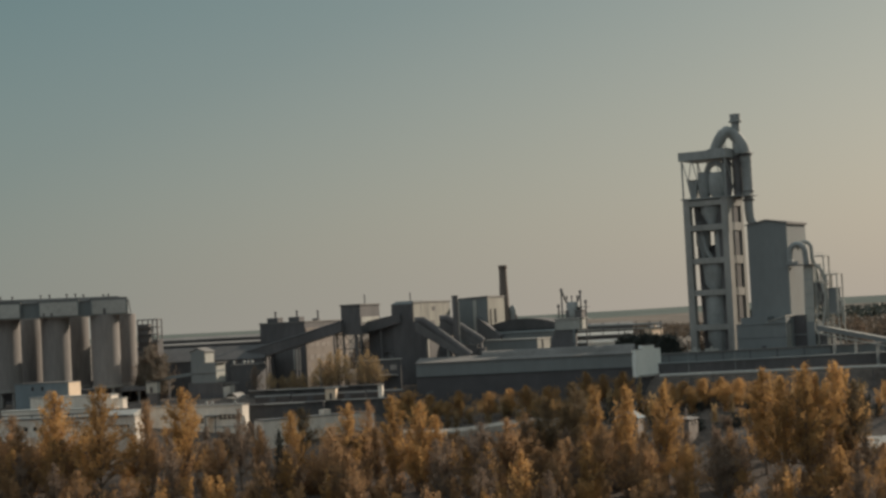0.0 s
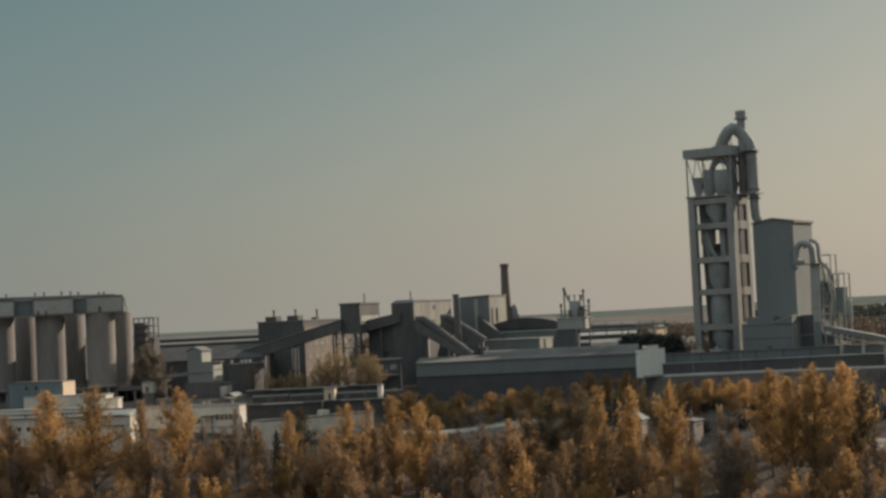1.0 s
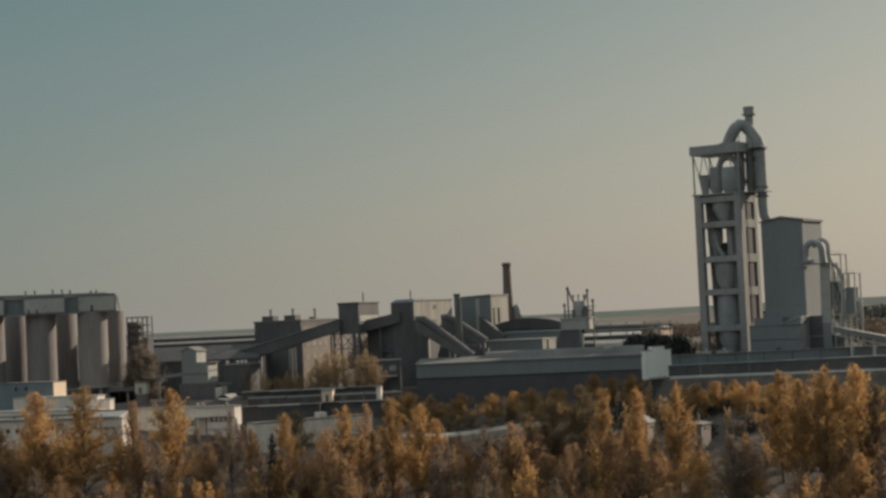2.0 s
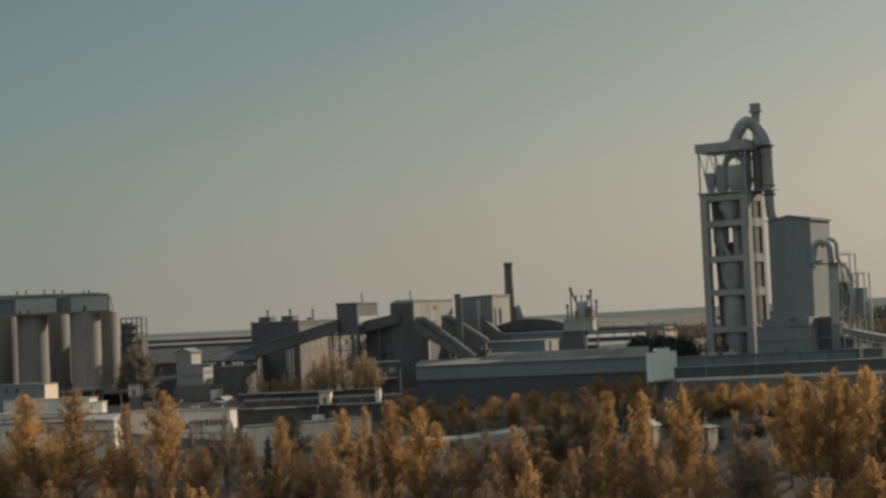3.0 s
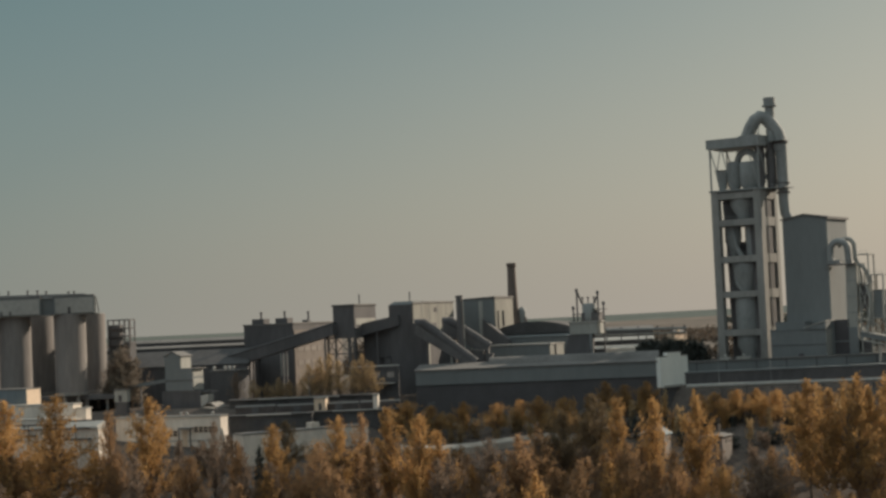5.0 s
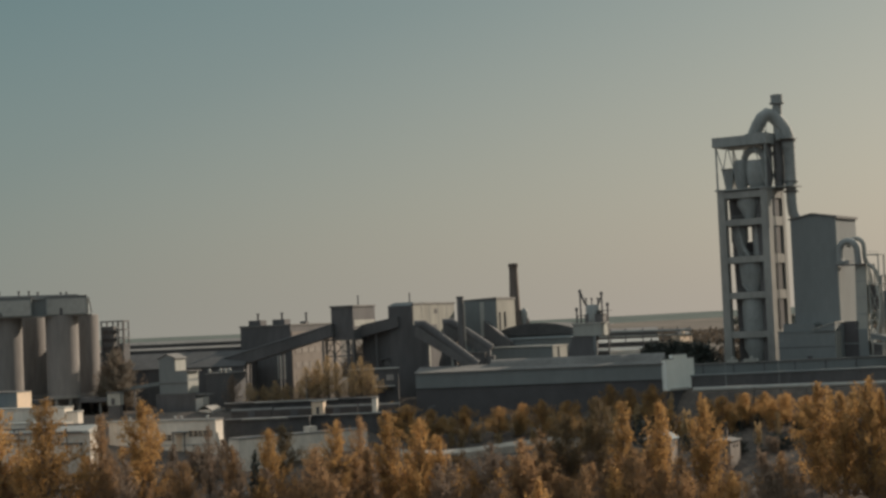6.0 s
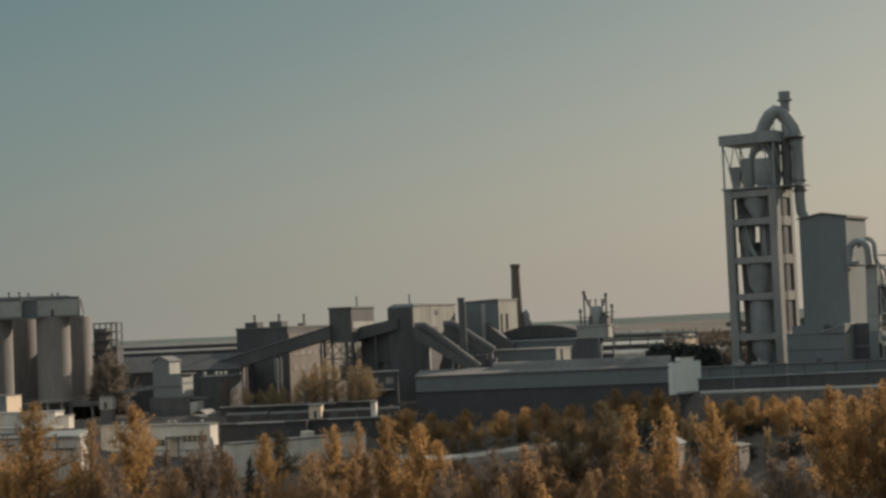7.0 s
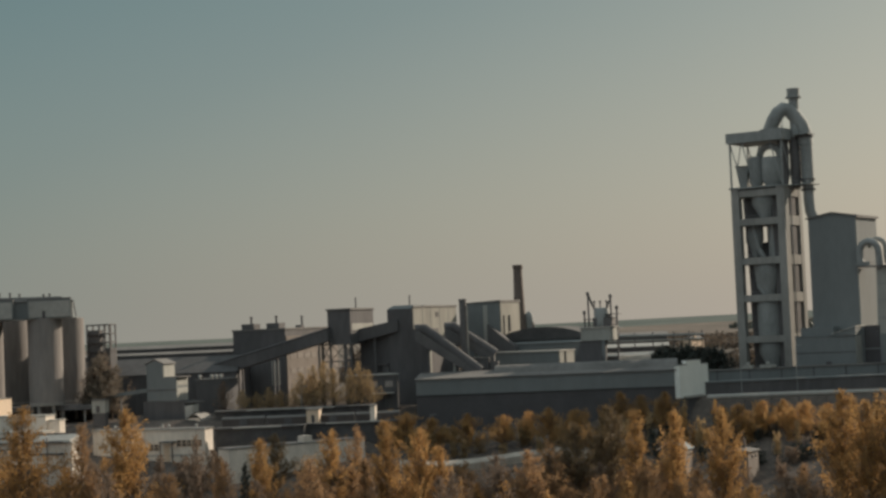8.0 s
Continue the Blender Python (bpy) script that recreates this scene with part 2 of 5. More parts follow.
def thing(name, label, category, x, y, z=0.0, yaw=YAW, group="", kind="", size=1.0):
    e = new(name)
    e.matrix_world = pose(x, y, z, 0, 0, yaw) @ Matrix.Scale(size, 4)
    return tagged(e, label, category, group, kind)


def part(name, g, material, parent, label="", smooth=False):
    me = g.mesh(name, smooth)
    me.materials.append(material)
    ob = new(name, me)
    ob.parent = parent
    if label:
        tagged(ob, label)
    return ob


# ---- ground ----
def ground(x, y):
    edge = 642.0 if x < -8 else 648 + max(0.0, min(17.0, (86 - x) * 0.194))     # foot of the bank below the works
    low = 0.0 if x < -8 else -8.5
    z = float(np.interp(y, (440, 500, 545, 600, 622, edge, edge + 3), (-42, -38, -32, -16, -11, low, 0)))
    z -= 0.05 * max(-260, min(260, x)) * max(0, min(1, (640 - y) / 60))
    if y > 820:
        k = min(1, (y - 820) / 2400)
        z += 24.5 * k ** 0.8 + 5 * k * noise.noise((x / 500, y / 700, 0)) + 6 * k * max(0, min(1, (x - 250) / 500))
    return z


def build_ground():
    xs = sorted(set([-4600, -3400, -2500, -1800, -1300, -900, -600] + list(range(-400, 401, 8)) + [600, 900, 1300, 1800, 2500, 3400, 4600]))
    ys = sorted(set([-700, -300, 0, 250, 400] + list(range(450, 801, 6)) + list(range(820, 1500, 45)) + list(range(1500, 4801, 150))))
    g = Geo()
    g.v = [(x, y, ground(x, y)) for y in ys for x in xs]
    nx = len(xs)
    g.f = [(j * nx + i, j * nx + i + 1, (j + 1) * nx + i + 1, (j + 1) * nx + i) for j in range(len(ys) - 1) for i in range(nx - 1)]
    me = g.mesh("ground")
    for p in me.polygons:
        p.use_smooth = True
    me.materials.append(SOIL)
    me.materials.append(FAR)
    me.materials.append(FIELD)
    for p in me.polygons:
        p.material_index = 1 if p.center.y > 2450 else 2 if p.center.y > 830 else 0
    tagged(new("ground", me), "dusty brown works ground, sloping down to the valley trees", "ground", kind="structure")


build_ground()


# ---- preheater tower ----
def preheater_tower():
    t = thing("preheater_tower", "tall concrete and steel preheater tower with open floors", "tower", 137.2, 704.8, -0.75, yaw=-34, size=1.0315)
    w, d = 20.2, 16.8
    levels = (5.5, 17.2, 31.8, 45.2, 59.2, 69.5)
    for cx in (-w, -2.9):
        for cy in (0, d - 2.9):
            deep = 4.6 if cx > -w and cy == 0 else 2.9
            part("column", Geo().box(cx, cx + 2.9, cy, cy + deep, 0, 71.4), TOWER_C, t)
    for z in levels:
        g = Geo()
        g.box(-w + 2.9, -2.9, 0.25, 1.6, z - 1.1, z + 1.4)
        g.box(-w + 2.9, -2.9, d - 1.6, d - 0.25, z - 1.1, z + 1.4)
        g.box(-1.6, -0.1, 4.6, d - 2.9, z - 1.6, z + 1.8)
        g.box(-w + 0.25, -w + 1.6, 2.9, d - 2.9, z - 1.1, z + 1.4)
        part("floor_beam", g, TOWER_C, t)
        part("floor_slab", Geo().box(-w + 1.2, -1.2, 1.2, d - 1.2, z - 0.3, z + 0.25), TOWER_C, t)
    # vessels standing in the bays
    for i, z in enumerate(levels[:-1]):
        top = levels[i + 1] - 1.2
        low = 4.9 if i % 2 else 2.2
        if i == 3:      # two slim vessels with open air between them
            part("cyclone", Geo().lathe(-14.0, 5.9, ((0.9, z + 0.4), (2.9, z + 8.0), (2.9, top - 0.2), (2.6, top)), 24), STEEL, t, smooth=True)
            part("cyclone", Geo().lathe(-6.3, 5.9, ((2.2, z + 0.4), (2.6, z + 2.0), (2.6, top - 0.2), (2.3, top)), 24), STEEL, t, smooth=True)
        else:
            g = Geo().lathe(-9.4, 5.9, ((low, z + 0.4), (low, z + 1.6), (5.0, z + 6.6), (5.0, top - 0.2), (4.6, top)), 28)
            part("cyclone", g, STEEL, t, smooth=True)
        g = Geo().lathe(-8.2, 13.6, ((1.0, z + 0.4), (3.9, z + 5.0), (3.9, top - 0.6), (3.0, top)), 24)
        part("cyclone", g, STEEL, t, smooth=True)
    part("riser_duct", Geo().tube(((-4.6, 4.2, 6), (-4.6, 4.2, 45), (-5.2, 4.4, 58), (-4.6, 4.4, 71)), 1.5), DARKSTEEL, t)
    part("feed_duct", Geo().tube(((-13.6, 3.4, 58), (-12.2, 3.6, 50), (-10.4, 4.0, 46.5)), 0.9), STEEL, t)
    part("feed_duct", Geo().tube(((-13.4, 3.2, 44), (-12.6, 3.6, 36), (-10.6, 4.0, 33)), 0.8), STEEL, t)
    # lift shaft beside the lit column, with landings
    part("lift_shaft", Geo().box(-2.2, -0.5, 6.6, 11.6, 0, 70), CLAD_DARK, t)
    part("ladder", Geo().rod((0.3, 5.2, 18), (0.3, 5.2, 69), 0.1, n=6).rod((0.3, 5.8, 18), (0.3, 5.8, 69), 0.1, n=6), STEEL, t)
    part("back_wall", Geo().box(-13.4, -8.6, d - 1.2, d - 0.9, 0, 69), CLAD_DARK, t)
    # dark sheets stand in for vessel casing and the shade inside the bays
    for i, z in enumerate((0,) + levels[:-1]):
        top = levels[i] - 1.1
        up, low = ((-19.0, -19.0), (-19.0, -19.0), (-19.4, -18.8), (-19.4, -19.0), (-20.2, -19.0), (-20.4, -20.0))[i]
        if i == 4:
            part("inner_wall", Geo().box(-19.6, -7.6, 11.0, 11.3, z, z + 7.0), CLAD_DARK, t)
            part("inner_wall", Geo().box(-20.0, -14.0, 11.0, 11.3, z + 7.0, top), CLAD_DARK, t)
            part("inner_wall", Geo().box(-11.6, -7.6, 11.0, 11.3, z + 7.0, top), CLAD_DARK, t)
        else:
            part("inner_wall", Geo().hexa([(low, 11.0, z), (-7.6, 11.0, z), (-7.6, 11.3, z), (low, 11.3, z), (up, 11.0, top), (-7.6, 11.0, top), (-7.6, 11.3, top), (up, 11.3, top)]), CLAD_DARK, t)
        part("floor_rail", Geo().box(-w + 3, -3, 0.5, 0.6, z + 2.4, z + 2.5), STEEL, t)
    # steel head above the concrete frame
    part("deck", Geo().box(-w - 0.5, 0.6, -0.5, d + 0.6, 71.4, 72.0), STEEL, t)
    for cx in (-w, -0.5):
        for cy in (0.2, d - 0.4):
            part("steel_post", Geo().box(cx, cx + 0.55, cy, cy + 0.55, 72, 88), STEEL, t)
    for ya in (0.5, d - 0.2):
        for xa, xb in ((-w, -15.5), (-15.5, -11.5), (-5.0, -0.5)):
            part("brace", Geo().rod((xa + 0.3, ya, 88), (xb, ya, 72.5), 0.22, n=6), STEEL, t)
        part("brace", Geo().rod((-15.5, ya, 88), (-17.5, ya, 78), 0.2, n=6), STEEL, t)
    part("brace", Geo().rod((0, 0.6, 88), (0, 9, 72.5), 0.22, n=6), STEEL, t)
    part("brace", Geo().rod((0, 9, 88), (0, 18.6, 72.5), 0.22, n=6), STEEL, t)
    part("roof_deck", Geo().box(-w - 0.7, 0.7, -0.7, d + 0.7, 88, 89), STEEL, t)
    part("parapet", Geo().box(-w - 0.7, -7.5, -0.7, -0.5, 89, 91.6).box(-7.5, 0.7, -0.7, -0.4, 89, 92.0).box(0.4, 0.7, -0.4, 8, 89, 92.0), STEEL, t)
    g = Geo()
    for x in np.arange(-w, 0.5, 2.2):
        g.box(x, x + 0.12, d + 0.4, d + 0.52, 89, 90.3)
    g.box(-w, 0.5, d + 0.4, d + 0.52, 90.2, 90.35)
    part("railing", g, STEEL, t)
    part("head_cyclone", Geo().lathe(-6.0, 5.6, ((2.6, 72), (3.9, 74), (3.9, 81.8), (3.5, 82.4))), STEEL, t, smooth=True)
    part("head_cyclone", Geo().lathe(-12.2, 5.6, ((1.8, 72), (2.7, 74), (2.7, 82.4), (2.2, 83.0))), STEEL, t, smooth=True)
    part("head_cyclone", Geo().lathe(-2.2, 7.0, ((1.2, 72), (1.9, 75), (1.9, 88)), 20), DARKSTEEL, t, smooth=True)
    part("feed_bin", Geo().hexa([(-18.2, 4, 72), (-15.6, 4, 72), (-15.6, 8, 72), (-18.2, 8, 72), (-19.3, 3.4, 79.6), (-14.6, 3.4, 79.6), (-14.6, 8.4, 79.6), (-19.3, 8.4, 79.6)]), STEEL, t)
    part("bin_frame", Geo().box(-19.5, -14.4, 3.2, 8.6, 79.6, 80.0).rod((-18.6, 4, 80), (-18.6, 4, 81.4), 0.2, n=6), DARKSTEEL, t)
    arc = [(-10.6, 5.2, 79)] + [(-6.7 + 3.9 * math.cos(a), 5.2, 82.4 + 4.0 * math.sin(a)) for a in np.linspace(math.pi, 0, 11)]
    part("top_duct", Geo().tube(arc, 1.25), STEEL, t, smooth=True)
    # gas duct that climbs over the roof and falls down the side
    rise = [(-6.8, 6, 88), (-6.5, 6, 92.0), (-4.9, 6.2, 95.4), (-3.2, 6.5, 98.0), (-1.4, 7, 99.3), (0.4, 8, 98.8), (2.4, 9, 96.2), (4.2, 10, 93.0), (5.0, 10, 90.0), (5.2, 10, 86)]
    part("gas_duct", Geo().tube(rise, 2.55, 20), STEEL, t, smooth=True)
    part("expansion_joint", Geo().rod((5.1, 10, 88.6), (5.1, 10, 89.6), 2.9, 2.9, 20), DARKSTEEL, t, smooth=True)
    part("downcomer", Geo().tube(((5.4, 10, 74), (5.4, 10, 66), (5.6, 10.4, 62), (7.4, 12.4, 57), (9.6, 14, 50), (10.4, 14.4, 30)), 1.95, 20), STEEL, t, smooth=True)
    part("downcomer_head", Geo().lathe(5.4, 10, ((1.7, 70.6), (2.2, 73.0), (2.2, 86), (2.2, 89.5)), 22), STEEL, t, smooth=True)
    for z in (69.6, 73.2):
        part("duct_flange", Geo().rod((5.4, 10, z), (5.4, 10, z + 0.6), 2.65, 2.65, 20), DARKSTEEL, t)
    part("vent_stack", Geo().lathe(1.9, 9.0, ((1.75, 89), (1.75, 103.0), (2.8, 103.1), (2.8, 103.7), (2.15, 103.8), (2.3, 106.5)), 20), STEEL, t, smooth=True)
    part("vessel_column", Geo().lathe(1.2, 9.4, ((1.4, 71), (1.9, 74), (1.9, 86), (1.5, 91)), 18), DARKSTEEL, t, smooth=True)
    part("vessel_bracket", Geo().box(0.2, 6.4, 8.6, 10.6, 79.4, 79.8).box(0.2, 6.4, 8.6, 10.6, 84.6, 85.0), DARKSTEEL, t)
    part("roof_frame", Geo().box(-3.6, -3.4, 0, 0.2, 92, 96.4).box(-1.0, -0.8, 4, 4.2, 92, 96.4).box(-3.6, -0.8, 0, 0.15, 94.0, 94.15).rod((-3.4, 1, 96.2), (-0.9, 4, 92.4), 0.12, n=5), STEEL, t)
    part("side_platform", Geo().box(0.4, 8.4, 5, 13.6, 71.6, 72.0), STEEL, t)
    part("side_platform", Geo().box(2.2, 8.0, 5.4, 12.4, 89.6, 89.9), STEEL, t)
    g = Geo().box(0.4, 8.4, 5, 5.1, 73.0, 73.12)
    for x in (1, 3, 5, 7):
        g.box(x, x + 0.12, 5, 5.12, 72, 73.1)
    part("platform_rail", g, STEEL, t)


preheater_tower()


# ---- filter house beside the tower, with its ducts and frames ----
def filter_house():
    t = thing("filter_house", "windowless green-grey clad filter house with shallow roof", "building", 157.6, 683.2, 0.1, yaw=-34, size=0.999)
    w, d = 17.8, 21.0
    part("wall", Geo().box(-w, 0, 0, d, 19.5, 59.4), CLAD, t)
    part("gable_wall", Geo().gable_end(-w, 0, 0, d, 59.4, 1.7, along="y"), CLAD, t)
    part("roof", Geo().gable(-w, 0, 0, d, 59.4, 1.7, 0.7, 0.4, along="y"), ROOF, t)
    part("roof_fascia", Geo().box(-0.1, 0.75, -0.7, d + 0.7, 58.9, 59.6), ROOF, t)
    part("plinth", Geo().box(-w + 0.4, -0.4, 0.4, d - 0.4, 0, 19.5), CLAD_DARK, t)
    for z in (26, 33, 40, 47, 54):
        part("cladding_trim", Geo().box(-w - 0.06, 0.06, -0.06, 0.0, z, z + 0.12), CLAD, t)
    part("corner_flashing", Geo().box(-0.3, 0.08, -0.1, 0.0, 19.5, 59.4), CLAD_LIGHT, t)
    b = thing("fan_building", "low grey clad fan building below the filter house", "building", 155.4, 675.1, 0.1, yaw=-34, size=0.999)
    part("wall", Geo().box(-24.4, -2.4, 0, 12, 0, 17.4), CLAD, b)
    part("roof", Geo().box(-24.6, -2.2, -0.2, 12, 17.4, 17.8), CLAD, b)
    part("upper_storey", Geo().box(-23.0, -11.0, 2.0, 12, 17.8, 20.6), CLAD, b)
    part("hood", Geo().hexa([(-10.6, -0.6, 17.5), (-2.0, -0.6, 17.5), (-2.0, 9, 17.5), (-10.6, 9, 17.5), (-10.6, -0.6, 18.0), (-2.0, -0.6, 20.4), (-2.0, 9, 20.4), (-10.6, 9, 18.0)]), CLAD, b)
    part("hood_edge", Geo().hexa([(-10.8, -0.9, 18.0), (-1.8, -0.9, 20.4), (-1.8, 9.2, 20.4), (-10.8, 9.2, 18.0), (-10.8, -0.9, 18.3), (-1.8, -0.9, 20.8), (-1.8, 9.2, 20.8), (-10.8, 9.2, 18.3)]), ROOF_PALE, b)
    # lit right end: paler colour than the rest of the wall
    part("end_wall", Geo().box(-2.4, -2.2, 0.2, 8, 6, 17.4), CLAD_LIGHT, b)
    part("wall_band", Geo().box(-24.5, -2.3, -0.1, 0, 11.6, 11.9), CLAD_DARK, b)
    part("door", Geo().box(-13.4, -11.4, -0.08, 0, 5.5, 8.5), SHADE, b)

    e = thing("bypass_duct", "pale arched gas duct running down beside the filter house", "duct", 157.7, 680.1, 0.1, yaw=-34, size=0.999)
    arc = [(-0.6, 2, 41.4)] + [(2.6 - 3.4 * math.cos(a), 2, 46.6 + 3.5 * math.sin(a)) for a in np.linspace(0, math.pi, 12)] + [(6.2, 2, 43), (6.4, 2.2, 40)]
    part("duct", Geo().tube(arc, 1.25, 18), STEEL, e, smooth=True)
    arc2 = [(4.3 - 2.9 * math.cos(a), 6, 47.9 + 3.1 * math.sin(a)) for a in np.linspace(0, math.pi, 12)] + [(7.3, 6, 44), (8.6, 5.4, 40), (9.4, 5, 36), (9.8, 4.6, 24)]
    part("duct", Geo().tube(arc2, 0.85, 16), CLAD_LIGHT, e, smooth=True)
    part("duct_foot", Geo().box(-2.0, 3.2, 0.6, 3.4, 41.7, 43.0).hexa([(-1.4, 0.8, 43.0), (0.6, 0.8, 43.0), (0.6, 3.2, 43.0), (-1.4, 3.2, 43.0), (-1.2, 1.0, 44.6), (0.2, 1.0, 44.6), (0.2, 3.0, 44.6), (-1.2, 3.0, 44.6)]), STEEL, e)
    part("drop_duct", Geo().hexa([(4.6, 1, 17.6), (8.8, 1, 17.6), (8.8, 4, 17.6), (4.6, 4, 17.6), (5.2, 1, 41.0), (9.6, 1, 41.0), (9.6, 4, 41.0), (5.2, 4, 41.0)]), CLAD_LIGHT, e)
    for z in (23.0, 29.0, 35.0):
        part("duct_stiffener", Geo().box(4.9 + (z - 18) * 0.025, 9.1 + (z - 18) * 0.025, 0.85, 1.0, z, z + 0.3), STEEL, e)
    part("platform", Geo().box(-1.2, 9.6, -0.8, 7.5, 41.1, 41.5).box(-1.2, 9.6, -0.8, -0.7, 42.5, 42.62), DARKSTEEL, e)
    for x in (-1.0, 1.6, 4.2, 6.8, 9.4):
        part("rail_post", Geo().box(x, x + 0.1, -0.8, -0.7, 41.5, 42.6), DARKSTEEL, e)
    part("lower_house", Geo().box(-0.4, 5.4, 1, 9, 0, 20.6), SHADE, e)
    part("lower_wall", Geo().box(-3.2, -0.4, 0.4, 9, 0, 20.4), CLAD, e)
    part("lower_wall", Geo().box(5.4, 9.0, 0.4, 9, 0, 17.6), CLAD, e)
    part("lower_band", Geo().box(-0.4, 5.4, 0.8, 1.0, 12.2, 12.7), CLAD, e)

    f = thing("cooler_frame", "open grey steel frame with tanks and landings", "steel frame", 157.7, 680.1, 0.1, yaw=-34, size=0.999)
    for x, h in ((10.3, 41.4), (14.1, 44.8), (14.9, 37.0), (19.4, 37.0)):
        for y in (0, 6):
            part("post", Geo().box(x, x + 0.5, y, y + 0.5, 0, h), CLAD_LIGHT, f)
    for z, xa, xb in ((44.6, 10.0, 14.6), (36.8, 14.9, 19.9), (34.0, 9.8, 14.6), (20.7, 9.4, 20.2), (13.6, 9.4, 19.9), (7.8, 9.0, 18.8)):
        part("landing", Geo().box(xa, xb, -0.2, 6.7, z - 0.2, z + 0.2).box(xa, xb, -0.25, -0.15, z + 1.1, z + 1.2), CLAD_LIGHT, f)
    part("tank", Geo().box(15.4, 18.9, 0.8, 5.4, 20.9, 30.8).box(15.2, 19.1, 0.6, 5.6, 30.8, 31.2), CLAD, f)
    part("hopper", Geo().hexa([(11.2, 1.6, 24.3), (12.6, 1.6, 24.3), (12.6, 4, 24.3), (11.2, 4, 24.3), (10.4, 0.6, 33.4), (14.0, 0.6, 33.4), (14.0, 5.4, 33.4), (10.4, 5.4, 33.4)]), DARKSTEEL, f)
    part("hopper_pipe", Geo().rod((11.9, 2.6, 24.4), (12.3, 2.6, 20.8), 0.5, n=10), STEEL, f)
    part("head_pulley", Geo().tube(((10.2, 1, 41.2), (12.0, 1, 40.0), (13.4, 1.2, 37.6), (13.8, 1.4, 34.4)), 0.8, 12), CLAD_LIGHT, f, smooth=True)
    part("chute", Geo().tube(((13.4, -0.6, 33.4), (14.6, -0.6, 28), (14.2, -0.6, 22), (12.6, -0.6, 14)), 0.5), CLAD_LIGHT, f)
    for za, zb, xa, xb in ((14.2, 20.4, 9.6, 14.4), (14.2, 20.4, 14.9, 19.4), (21.2, 33.8, 10.4, 14.2)):
        part("brace", Geo().rod((xa, -0.1, za), (xb, -0.1, zb), 0.16, n=6), CLAD_LIGHT, f)
        part("brace", Geo().rod((xb, -0.1, za), (xa, -0.1, zb), 0.16, n=6), CLAD_LIGHT, f)
    part("side_tank", Geo().lathe(20.8, 2.4, ((0.5, 16), (0.8, 18), (0.8, 25.4), (0.3, 26.2)), 14), CLAD_LIGHT, f, smooth=True)
    part("gantry_arm", Geo().rod((20.0, 0, 27.0), (22.2, 0, 23.4), 0.22, n=6).rod((22.2, 0, 23.4), (19.9, 0, 21.6), 0.22, n=6), CLAD_LIGHT, f)
    part("spout", Geo().hexa([(12, -2, 4.4), (18.6, -2, 7.4), (18.6, 0, 7.4), (12, 0, 4.4), (12, -2, 5.2), (18.6, -2, 8.2), (18.6, 0, 8.2), (12, 0, 5.2)]), ROOF_PALE, f)
    part("pump_house", Geo().box(9.8, 14.0, 1.0, 6.0, 0, 12.6), CLAD_DARK, f)
    part("ladder", Geo().rod((14.5, -0.3, 8), (14.5, -0.3, 44), 0.08, n=5).rod((15.0, -0.3, 8), (15.0, -0.3, 37), 0.08, n=5), CLAD_LIGHT, f)

    c = thing("clinker_conveyor", "sloping enclosed conveyor gallery on trestles", "conveyor", 157.7, 680.1, 0.1, yaw=-34, size=0.999)
    part("gallery", Geo().hexa([(13.6, -10, 14.2), (58, -10, 4.6), (58, -7, 4.6), (13.6, -7, 14.2), (13.6, -10, 16.0), (58, -10, 6.4), (58, -7, 6.4), (13.6, -7, 16.0)]), CLAD, c)
    part("gallery_roof", Geo().hexa([(13.4, -10.3, 16.0), (58, -10.3, 6.4), (58, -6.7, 6.4), (13.4, -6.7, 16.0), (13.4, -10.3, 16.3), (58, -10.3, 6.7), (58, -6.7, 6.7), (13.4, -6.7, 16.3)]), ROOF_PALE, c)
    for x in (20, 29, 38, 47):
        z = 14.2 - 9.6 * (x - 13.6) / 44.4
        part("trestle", Geo().box(x, x + 0.35, -9.8, -9.4, -2, z).box(x, x + 0.35, -7.6, -7.2, -2, z).rod((x + 0.2, -9.6, 0), (x + 0.2, -7.4, z), 0.12, n=5), STEEL, c)
    part("pipe", Geo().rod((13.6, -10.6, 13.0), (58, -10.6, 3.4), 0.3), CLAD_LIGHT, c)


filter_house()


# ---- cement silos ----
def silo(x, y, r=5.6, top=35.2):
    s = thing("cement_silo", "tall round concrete cement silo on columns", "silo", x, y, -0.5, group="cement silos", size=1.02)
    part("shell", Geo().lathe(0, 0, ((r, 7.6), (r, top), (r - 0.3, top + 0.2)), 40), SILO, s, smooth=True)
    part("ring_beam", Geo().lathe(0, 0, ((r + 0.15, 6.6), (r + 0.15, 7.6), (r, 7.65)), 40), CONCRETE, s, smooth=True)
    part("discharge_cone", Geo().lathe(0, 0, ((0.6, 3.0), (3.6, 6.6)), 20), DARKSTEEL, s, smooth=True)
    for k in range(6):
        a = math.pi * (k + 0.5) / 3
        part("leg", Geo().box(-0.45, 0.45, -0.45, 0.45, -1.5, 6.6), CONCRETE, s).matrix_basis = pose(4.6 * math.cos(a), 4.6 * math.sin(a), 0)
    return s


silo(-124.0, 659)
for x, y in ((-143.8, 659), (-120.7, 681), (-140.1, 681), (-159.5, 681), (-163.6, 659)):
    copy_thing(bpy.data.objects["cement_silo"], pose(x, y, -0.5, 0, 0, YAW))


